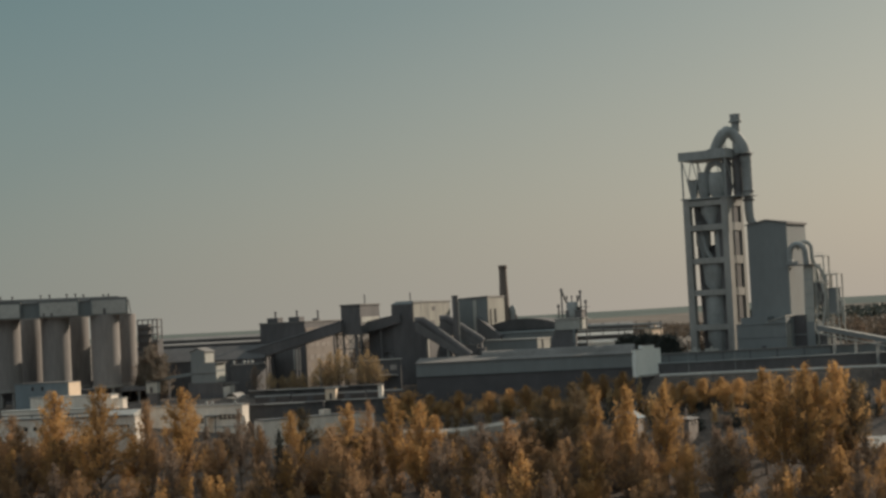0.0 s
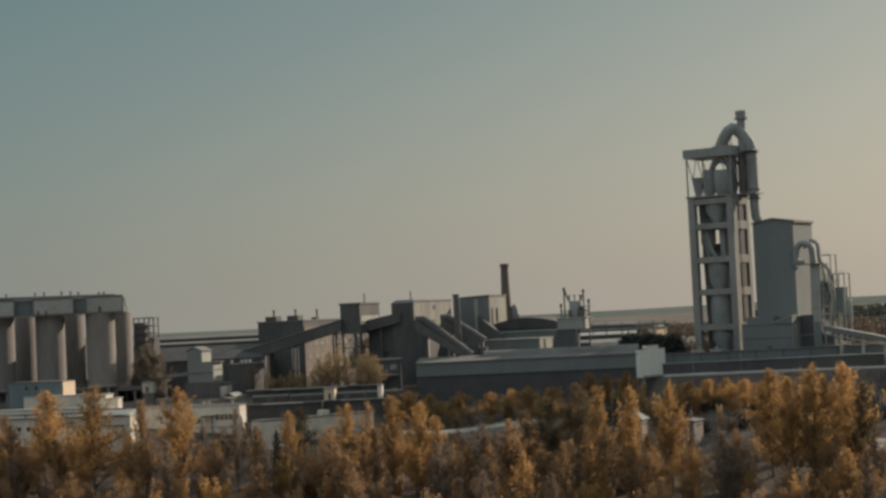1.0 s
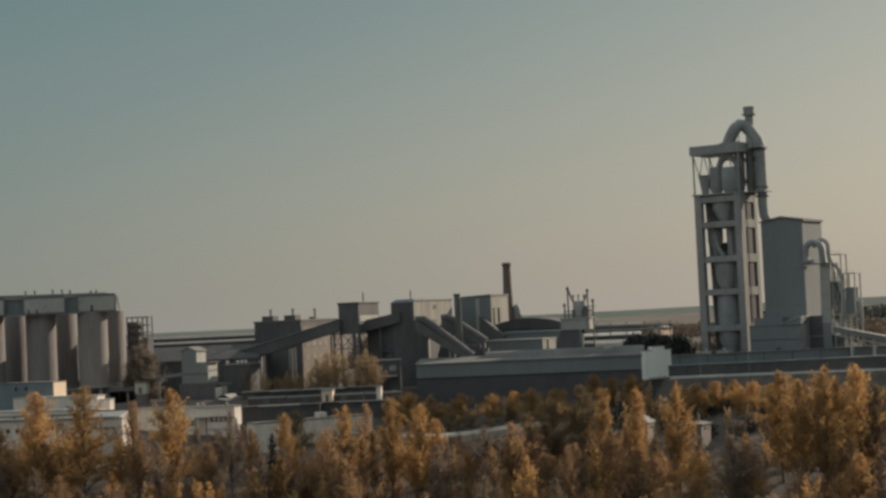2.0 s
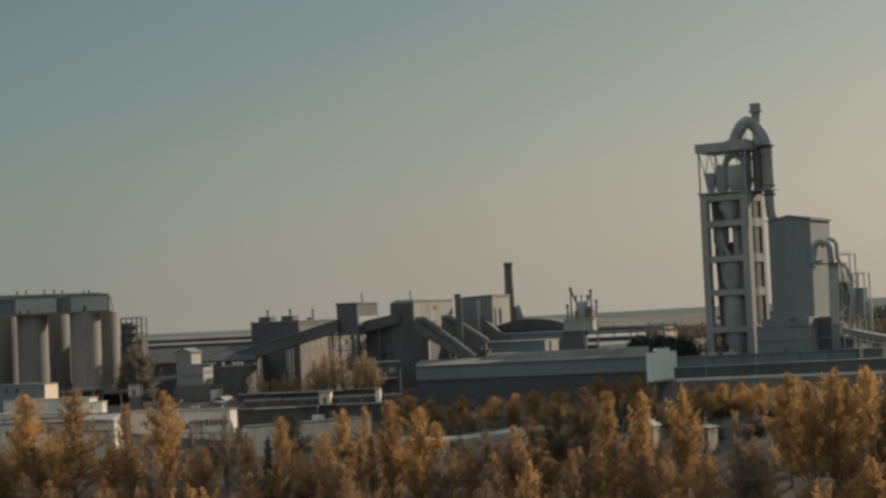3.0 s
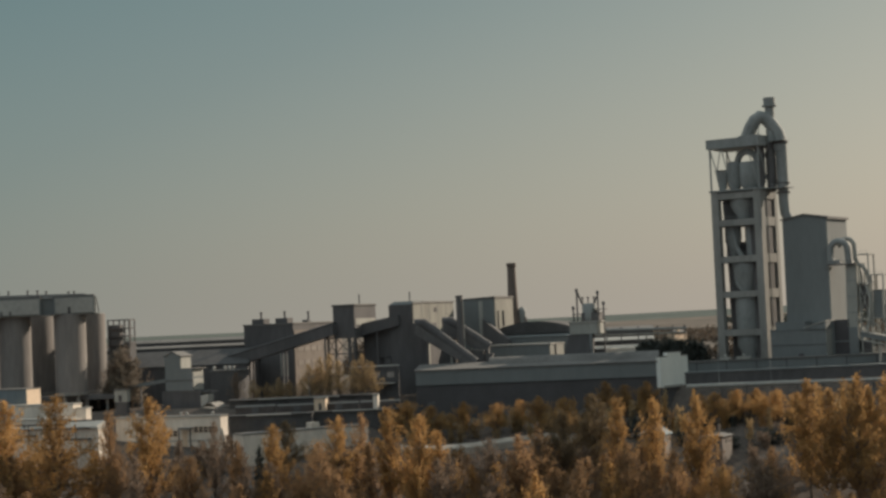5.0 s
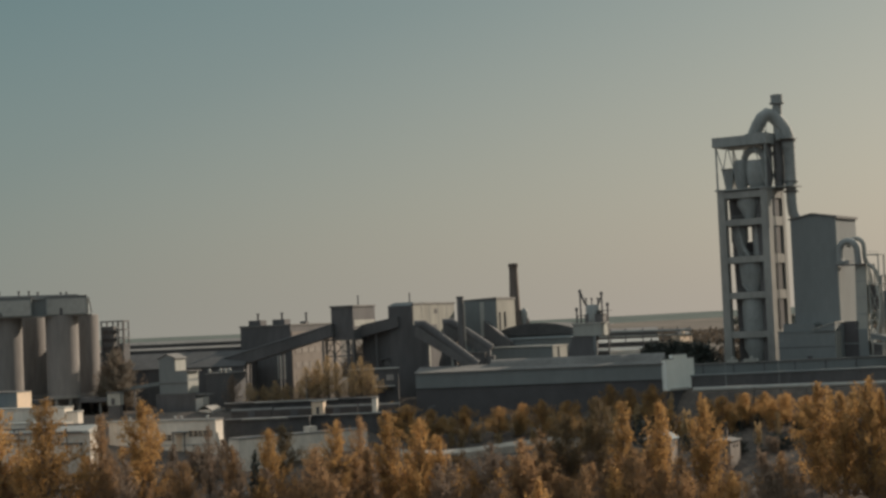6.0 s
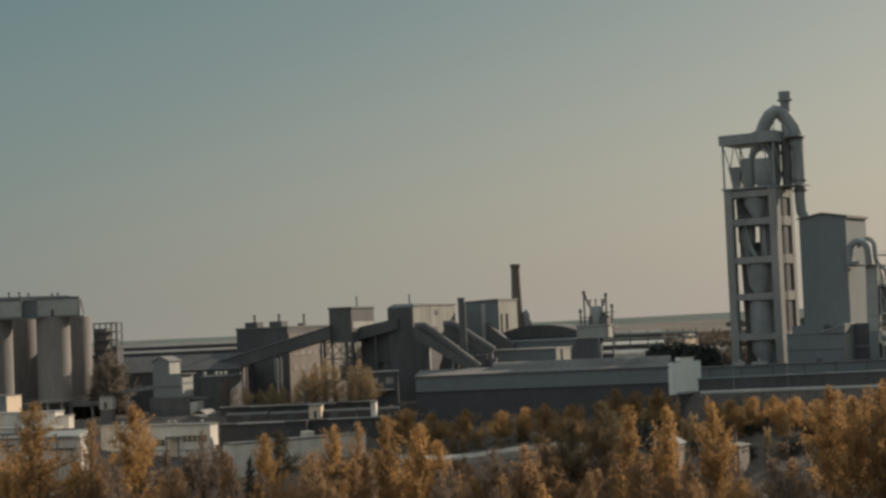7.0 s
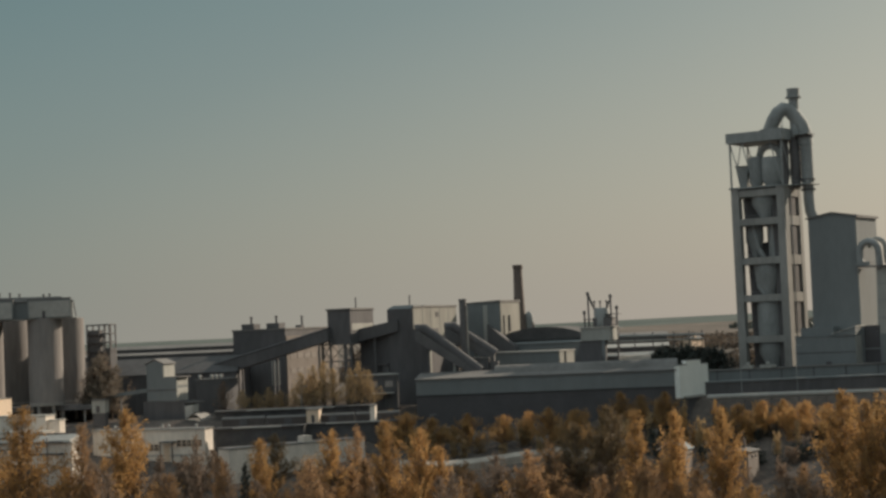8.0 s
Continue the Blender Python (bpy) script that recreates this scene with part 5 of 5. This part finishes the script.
def garage():
    t = thing("garage", "low dark garage with a pale sheet roof behind the trees", "garage", 176.0, 574, yaw=-4)
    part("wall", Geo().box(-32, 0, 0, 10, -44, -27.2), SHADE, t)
    part("roof", Geo().hexa([(-32.6, -0.8, -27.2), (0.4, -0.8, -27.2), (0.4, 10.6, -24.0), (-32.6, 10.6, -24.0), (-32.6, -0.8, -26.9), (0.4, -0.8, -26.9), (0.4, 10.6, -23.7), (-32.6, 10.6, -23.7)]), ROOF_PALE, t)
    for x in np.arange(-31, -3, 4.6):
        part("door", Geo().box(x, x + 3.4, -0.08, 0, -38, -33.6), TAR, t)
        part("door_post", Geo().box(x + 3.8, x + 4.1, -0.12, 0, -40, -33), CLAD_LIGHT, t)


garage()


def tool_shed():
    x, y = -70.0, 572
    z = ground(x, y)
    t = thing("tool_shed", "grey wooden tool shed with white roof edges", "shed", x, y, z, yaw=-18)
    part("wall", Geo().box(-9, 0, 0, 5, -2, 2.6), CONCRETE, t)
    part("gable_wall", Geo().gable_end(-9, 0, 0, 5, 2.6, 1.6), CONCRETE, t)
    part("roof", Geo().gable(-9, 0, 0, 5, 2.6, 1.6, 0.4, 0.2), ROOF, t)
    part("bargeboard", Geo().hexa([(0.42, -0.5, 2.5), (0.5, -0.5, 2.5), (0.5, 2.5, 4.2), (0.42, 2.5, 4.2), (0.42, -0.5, 2.9), (0.5, -0.5, 2.9), (0.5, 2.5, 4.6), (0.42, 2.5, 4.6)]), WHITE, t)
    part("gutter", Geo().box(-9.4, 0.4, -0.55, -0.4, 2.5, 2.75), WHITE, t)
    part("door", Geo().box(-5, -3.8, -0.06, 0, 0, 2.1), SHADE, t)


tool_shed()


def lamp_post(x, y, h):
    z = ground(x, y)
    t = thing("lamp_post", "slim grey yard lamp post", "lamp post", x, y, z, 0, "yard lamp posts")
    part("pole", Geo().rod((0, 0, -0.5), (0, 0, h), 0.16, 0.09, 8), STEEL, t)
    part("arm", Geo().rod((0, 0, h), (1.6, 0, h + 0.3), 0.07, 0.05, 6), STEEL, t)
    part("lamp_head", Geo().box(1.2, 2.1, -0.16, 0.16, h + 0.24, h + 0.42), STEEL, t)


for x, y, h in ((-38.0, 646, 9.0), (4.0, 640, 8.0), (109.0, 655, 15.0), (128.0, 656, 15.0)):
    lamp_post(x, y, h)


# ---- trees ----
def leaf_cards(points, size, rng, sweep=0.0, slim=0.55):
    """Small leaf sprays at the points, each turned its own way; sweep: how far they point upwards."""
    n = len(points)
    a = rng.normal(size=(n, 3)) + (0, 0, sweep)
    a /= np.linalg.norm(a, axis=1)[:, None]
    b = np.cross(a, rng.normal(size=(n, 3)))
    b /= np.linalg.norm(b, axis=1)[:, None]
    s = (size * rng.uniform(0.6, 1.35, n))[:, None]
    v = np.stack([points - a * s, points + b * s * slim, points + a * s, points - b * s * slim], 1).reshape(-1, 3)
    f = np.arange(4 * n).reshape(n, 4)
    return v, f


def grow(kind, height, radius, seed, leaf, leaves=3600, size=0.42, bare=0.0):
    """One tree at the origin: tapered trunk, limbs and twigs, leaf sprays along the twigs."""
    rng = np.random.default_rng(seed)
    root = new("tree")
    g = Geo()
    lean = rng.normal(0, 0.014, 2) * height
    stem = [(lean[0] * k * k, lean[1] * k * k, height * 0.97 * k) for k in (0, 0.3, 0.6, 0.85, 1.0)]
    r0 = 0.012 * height + 0.07
    for i in range(4):
        g.rod(stem[i], stem[i + 1], r0 * (1 - 0.24 * i), r0 * (1 - 0.24 * (i + 1)) + 0.01, 7, False)
    limbs = {"poplar": 105, "round": 80, "conifer": 80}[kind]
    twigs = []
    for i in range(limbs):
        f = (i + rng.uniform(0, 1)) / limbs
        k = 0.2 + 0.68 * f if kind == "round" else 0.09 + 0.89 * f
        lump = 1 + 0.4 * noise.noise((seed + 2 * math.cos(i * 2.4), 2 * math.sin(i * 2.4), k * 6))
        if kind == "poplar":
            prof, up = min(1.0, (k - 0.02) / 0.22) ** 0.7 * (1 - k) ** 0.85 * lump + 0.03, 1.0
        elif kind == "round":
            prof, up = math.sqrt(max(0.05, 1 - ((k - 0.52) / 0.5) ** 2)) * lump, rng.uniform(0.1, 1.0)
        else:
            prof, up = (1 - k) + 0.05, rng.uniform(-0.25, 0.05)
        ln = radius * prof * rng.uniform(0.35, 1.25)
        az = i * 2.4 + rng.uniform(-0.6, 0.6)
        base = np.array([lean[0] * k * k, lean[1] * k * k, height * k])
        run = np.array([math.cos(az), math.sin(az), up]) * ln
        if kind == "poplar":
            # limbs sweep up to a pointed, loose envelope
            end = k + (1.0 - k) * rng.uniform(0.12, 0.5)
            ragged = 1 + 0.95 * noise.noise((seed + 1.3 * math.cos(az), 1.3 * math.sin(az), end * 5))
            reach = radius * ragged * rng.uniform(0.3, 1.3) * min(1.0, end / 0.35) * max(0.0, 1.03 - end) ** 0.85 * 1.6 + 0.12
            run = np.array([math.cos(az) * reach, math.sin(az) * reach, (end - k) * height])
            ln = 0.7 * reach + 0.35 * (end - k) * height
        run[2] = min(run[2], height * 1.02 - base[2])
        g.rod(base, base + run, 0.03 + 0.018 * ln, 0.025, 3, False)
        if rng.uniform() < bare:
            continue
        twigs.append((base + run * (0.2 if kind == "poplar" else 0.45), base + run, 0.6 * ln + 0.5))
        for _ in range(2 + int(ln * 0.8)):
            u = rng.uniform(0.2, 0.98)
            turn = az + rng.uniform(-1.3, 1.3)
            tl = (0.2 * ln + 0.45) * rng.uniform(0.6, 1.4)
            if kind == "poplar":
                tl *= 0.75
            a0 = base + run * u
            a1 = a0 + np.array([math.cos(turn), math.sin(turn), rng.uniform(0.6, 2.2) if kind == "poplar" else rng.uniform(-0.2, 0.8)]) * tl
            twigs.append((a0, a1, tl + 0.3))
    total = sum(t[2] for t in twigs)
    pts = []
    for a0, a1, wt in twigs:
        m = max(4, int(leaves * wt / total))
        u = rng.uniform(0.05, 1.05, m)
        sp = 0.2 + 0.05 * wt
        pts.append(a0 + (a1 - a0) * u[:, None] + np.clip(rng.normal(0, 1, (m, 3)), -1.8, 1.8) * (sp, sp, sp * 1.5))
    pts.append(rng.normal(0, 1, (int(leaves * 0.006), 3)) * (0.16, 0.16, height * 0.03) + (stem[-1][0], stem[-1][1], height * 0.96))
    pts = np.concatenate(pts)
    pts = pts[pts[:, 2] > 0.4]
    v, f = leaf_cards(pts, size * 1.25, rng, 1.6, 0.34) if kind == "poplar" else leaf_cards(pts, size, rng)
    me = bpy.data.meshes.new("crown")
    me.from_pydata(v.tolist(), [], f.tolist())
    me.materials.append(leaf)
    crown = new("crown", me)
    crown.parent = root
    part("trunk", g, BARK, root)
    return root


SPECIES = {}


def tree(kind, x, y, height, width, k=0, light=False):
    """Plants a tree of a kind, scaled to its height and crown width."""
    label, leaf, shape, bare, count, size = {
        "gold": ("tall slender poplar with golden autumn leaves", LEAF_GOLD, "poplar", 0.0, 7600, 0.25),
        "rust": ("slender poplar with rust-brown thinning leaves", LEAF_RUST, "poplar", 0.08, 5600, 0.25),
        "brown": ("nearly bare tree with sparse brown leaves", LEAF_BROWN, "poplar", 0.25, 3000, 0.28),
        "olive": ("broad dark olive-brown tree with a ragged crown", LEAF_OLIVE, "poplar", 0.05, 5600, 0.27),
        "pale": ("wispy birch with pale yellow leaves", LEAF_PALE, "poplar", 0.0, 3900, 0.25),
        "dark": ("dense dark evergreen tree of the works", NEEDLE, "round", 0.0, 4200, 0.42),
        "russet": ("bushy grey-brown tree with dense withered twigs", LEAF_GREY, "round", 0.0, 5200, 0.34),
        "fir": ("dark green conifer among the autumn trees", NEEDLE, "conifer", 0.0, 3800, 0.40),
    }[kind]
    ratio = width / height
    shape_k = 0 if ratio < 0.36 else 1 if ratio < 0.62 else 2
    if light:
        count, size = int(count * 0.25), size * 1.55
    key = (kind, shape_k, light, k % 3)
    rad = (0.17, 0.26, 0.40)[shape_k]
    count = int(count * (0.8, 1.2, 2.0)[shape_k])
    if key not in SPECIES:
        t = grow(shape, 26.0, 26.0 * rad, 11 + 7 * (k % 3) + len(kind), leaf, count, size, bare)
        SPECIES[key] = t
        tagged(t, label, "tree", "valley trees")
    else:
        t = copy_thing(SPECIES[key], Matrix())
    s = height / 26.0
    sw = width / (26.0 * rad * 2 * 0.95)
    t.matrix_basis = pose(x, y, ground(x, y) - 0.2, 0, 0, (x * 37 + y * 11) % 360) @ Matrix.Diagonal((sw, sw, s, 1))
    return t


def plant(kind, rows):
    """rows: x, y, height of the top over the works ground, crown width."""
    for i, (x, y, top, w) in enumerate(rows):
        tree(kind, x, y, top - ground(x, y) + 0.2, w * 1.15, i)


plant("gold", ((-122.0, 545, 8.7, 16.5), (-106.8, 540, 9.9, 15.5), (-80.3, 548, 7.5, 15.7), (-43.8, 548, -2.0, 9.6), (-24.5, 552, -0.5, 10.9), (-9.2, 545, 1.6, 9.6), (-0.3, 540, -0.6, 10.4), (5.6, 543, -6.0, 9.0),))
plant("rust", ((-93.2, 552, 4.1, 7.9), (-67.3, 535, -9.4, 11.9), (-54.1, 545, -6.0, 7.8), (-30.1, 538, -7.1, 12.8), (-17.8, 562, -0.6, 8.9), (29.6, 548, -8.3, 13.1), (36.6, 558, -6.8, 12.4),))
plant("brown", ((-61.3, 550, -0.0, 6.3), (8.3, 536, -12.2, 10.2), (20.7, 552, -9.2, 14.0),))
plant("gold", ((60.2, 556, 0.7, 8.8), (70.7, 552, 0.4, 9.8), (83.4, 548, 0.3, 12.9), (88.1, 536, -19.3, 11.9), (104.2, 533, -26.1, 10.2), (119.9, 562, 3.4, 17.0), (124.6, 551, 0.5, 13.0), (131.6, 549, 5.0, 14.5), (136.9, 553, 1.0, 12.0), (145.5, 558, 4.6, 14.2),))
plant("rust", ((61.8, 542, -11.7, 10.3), (137.1, 538, -17.5, 12.0), (74.6, 538, -14.6, 10.3), (49.1, 540, -15.3, 12.0), (39.2, 536, -17.9, 10.2),))
plant("brown", ((100.6, 548, -18.2, 13.1),))
plant("olive", ((149.5, 552, -1.5, 12.0), (44.0, 565, -2.1, 14.4), (54.7, 572, 1.7, 16.4), (-41.5, 575, -2.3, 11.0),))
plant("gold", ((65.5, 628, 3.5, 8.0), (71.7, 630, 2.0, 7.2), (79.0, 626, 2.9, 9.2), (100.8, 620, -1.8, 9.9), (109.1, 622, -1.1, 9.1), (116.8, 626, -1.2, 8.0), (122.2, 620, -1.6, 8.7), (129.0, 618, -2.7, 8.6),))
plant("gold", ((-3.7, 622, -0.0, 11.9), (4.1, 618, -1.6, 9.8), (15.4, 616, -0.8, 9.8), (26.8, 618, -1.8, 8.3), (34.7, 622, -1.2, 7.1), (41.2, 620, -0.2, 8.7), (49.6, 610, -0.6, 11.6),))
plant("pale", ((-37.8, 649, 13.6, 6.4), (-34.2, 650, 16.0, 6.8), (-30.8, 648.5, 17.2, 7.2), (-27.2, 650, 14.6, 6.2), (-21.9, 649, 14.4, 6.0), (-18.9, 648.5, 16.4, 6.8), (-15.7, 649, 13.4, 5.6), (-49.2, 655, 9.2, 5.5), (-45.6, 656, 8.0, 5.4), (-41.0, 656, 8.6, 5.4), (-59.1, 662, 8.6, 5.4), (-54.0, 660, 7.6, 5.0)))
plant("rust", ((-35.7, 658, 12.5, 8.4),))
plant("brown", ((-65.1, 660, 11.7, 6.3), (-106.9, 672, 22.4, 14.1),))
plant("rust", ((-147.0, 548, 4.6, 14.0), (-138.5, 552, 1.0, 12.0), (-133.0, 536, -1.5, 13.0), (-157.0, 546, 6.5, 14.0)))
plant("rust", ((-143.0, 534, -6.0, 13.0), (-128.0, 530, -8.0, 12.0), (-118.0, 532, -6.5, 13.0)))
plant("fir", ((-46.8, 540, -7.7, 7.5),))
rng = random.Random(5)
# further ranks of the valley wood
for i in range(84):
    x, y = rng.uniform(-165, 175), 508 + 50 * rng.random() ** 0.8
    top = -9.0 - 0.047 * x - rng.uniform(0, 9) - (550 - y) * 0.14 + (2.5 if x < -15 else 0.0)
    h = top - ground(x, y)
    if h > 4 and not -86 < x * 560 / y < -56:
        tree(rng.choice(("rust", "gold", "brown", "brown", "rust", "rust")), x, y, h, rng.uniform(7, 12), i, True)


def thicket(label, leaf, seed, count, xs, ys, heights, widths):
    """One joined belt of undergrowth: upright bushes of stems and leaf sprays."""
    r = np.random.default_rng(seed)
    stems, pts = Geo(), []
    for _ in range(count):
        x, y, h, w = r.uniform(*xs), r.uniform(*ys), r.uniform(*heights), r.uniform(*widths)
        z = ground(x, y)
        for _ in range(7):
            a, lean = r.uniform(0, 6.28), w * 0.5 * r.uniform(0.1, 0.9)
            top = np.array([math.cos(a) * lean, math.sin(a) * lean, h * r.uniform(0.6, 1.0)])
            base = np.array([x, y, z - 0.2])
            stems.rod(base, base + top, 0.07, 0.02, 3, False)
            m = int(14 * h * w / 12) + 12
            u = r.uniform(0.12, 1.04, m)[:, None]
            spread = 0.16 * w * (1.15 - u) + 0.15
            pts.append(base + top * u + r.normal(0, 1, (m, 3)) * spread * (1, 1, 1.2))
    v, f = leaf_cards(np.concatenate(pts), 0.46, r, 1.3, 0.36)
    n = len(stems.v)
    me = bpy.data.meshes.new("undergrowth")
    me.from_pydata([tuple(p) for p in stems.v] + v.tolist(), [], [tuple(q) for q in stems.f] + (f + n).tolist())
    me.materials.append(leaf)
    tagged(new("undergrowth", me), label, "undergrowth", kind="stuff")


thicket("rust-brown undergrowth at the foot of the valley trees", LEAF_RUST, 21, 120, (-165, 175), (505, 556), (6, 13), (5, 9))
thicket("golden saplings in the valley undergrowth", LEAF_GOLD, 22, 45, (-165, 175), (510, 556), (7, 15), (4.5, 8))
thicket("row of golden saplings along the slope", LEAF_GOLD, 23, 44, (44, 180), (604, 640), (6.5, 11), (3, 4.6))
thicket("pale yellow saplings along the slope", LEAF_PALE, 24, 16, (44, 180), (604, 640), (6.5, 10), (3, 4.4))
thicket("pale yellow bushes below the siding", LEAF_PALE, 25, 40, (-14, 60), (606, 634), (5, 8.0), (3, 5))
thicket("bare brown bushes on the shaded slope", LEAF_BROWN, 26, 22, (84, 168), (566, 606), (4, 8.5), (4, 7))
thicket("rust-brown bushes by the road", LEAF_RUST, 27, 46, (-8, 58), (556, 594), (4, 8.5), (4, 7))
thicket("bare brown bushes below the white workshop", LEAF_BROWN, 29, 40, (-112, -58), (566, 603), (4, 8.5), (3.5, 6.5))
# added scrub: its near-black colour stands for shadow between the slope trees
thicket("near-black scrub standing in for shadow on the slope", NEEDLE, 28, 60, (60, 172), (596, 626), (4, 6.5), (4.5, 7.5))
for i, (x, y, h, w) in enumerate(((-110.5, 668, 18, 7), (-107.0, 666, 24, 8), (-103.8, 667, 20, 7), (-108.4, 663, 14, 8), (-104.5, 662, 15, 7), (-111.6, 664, 11, 6), (-101.5, 665, 10, 6))):
    tree("russet", x, y, h, w, i)
for i in range(30):
    x, y = rng.uniform(87, 112), rng.uniform(694, 708)
    tree("dark", x, y, rng.uniform(13.4, 17.6) - max(0, x - 104) * 0.3, rng.uniform(4.5, 7), i, True)
for i, (x, y, h, w) in enumerate(((183, 676, 19, 9), (186, 678, 16, 8), (179, 674, 12, 7))):
    tree("brown", x, y, h, w, i)


def far_woods(name, label, leaf, seed, bands, size=2.6):
    """Bands of distant woodland on the low hills."""
    r = np.random.default_rng(seed)
    pts = []
    for y0, y1, x0, x1, n, h in bands:
        xs, ys = r.uniform(x0, x1, n), r.uniform(y0, y1, n)
        keep = [noise.noise((a / 160, b / 300, 2)) > -0.12 for a, b in zip(xs, ys)]
        for a, b in zip(xs[keep], ys[keep]):
            c = np.array([a, b, ground(a, b)])
            q = r.normal(0, 1, (int(24 / size), 3)) * (2.6, 2.6, h * 0.24) + (0, 0, h * 0.5)
            pts.append(c + q)
    v, f = leaf_cards(np.concatenate(pts), size, r)
    me = bpy.data.meshes.new(name)
    me.from_pydata(v.tolist(), [], f.tolist())
    me.materials.append(leaf)
    tagged(new(name, me), label, "woods", kind="stuff")


far_woods("far_woods", "hazy grey-green distant woods along the hilltop", LEAF_FAR, 3, ((1500, 1900, 330, 900, 3000, 5),))
far_woods("far_scrub", "hazy brown scrub on the near hillside", LEAF_SCRUB, 4, ((1000, 1300, 250, 560, 1800, 8), (900, 1500, -40, 360, 3000, 5), (880, 1000, 150, 300, 900, 7)), 1.3)
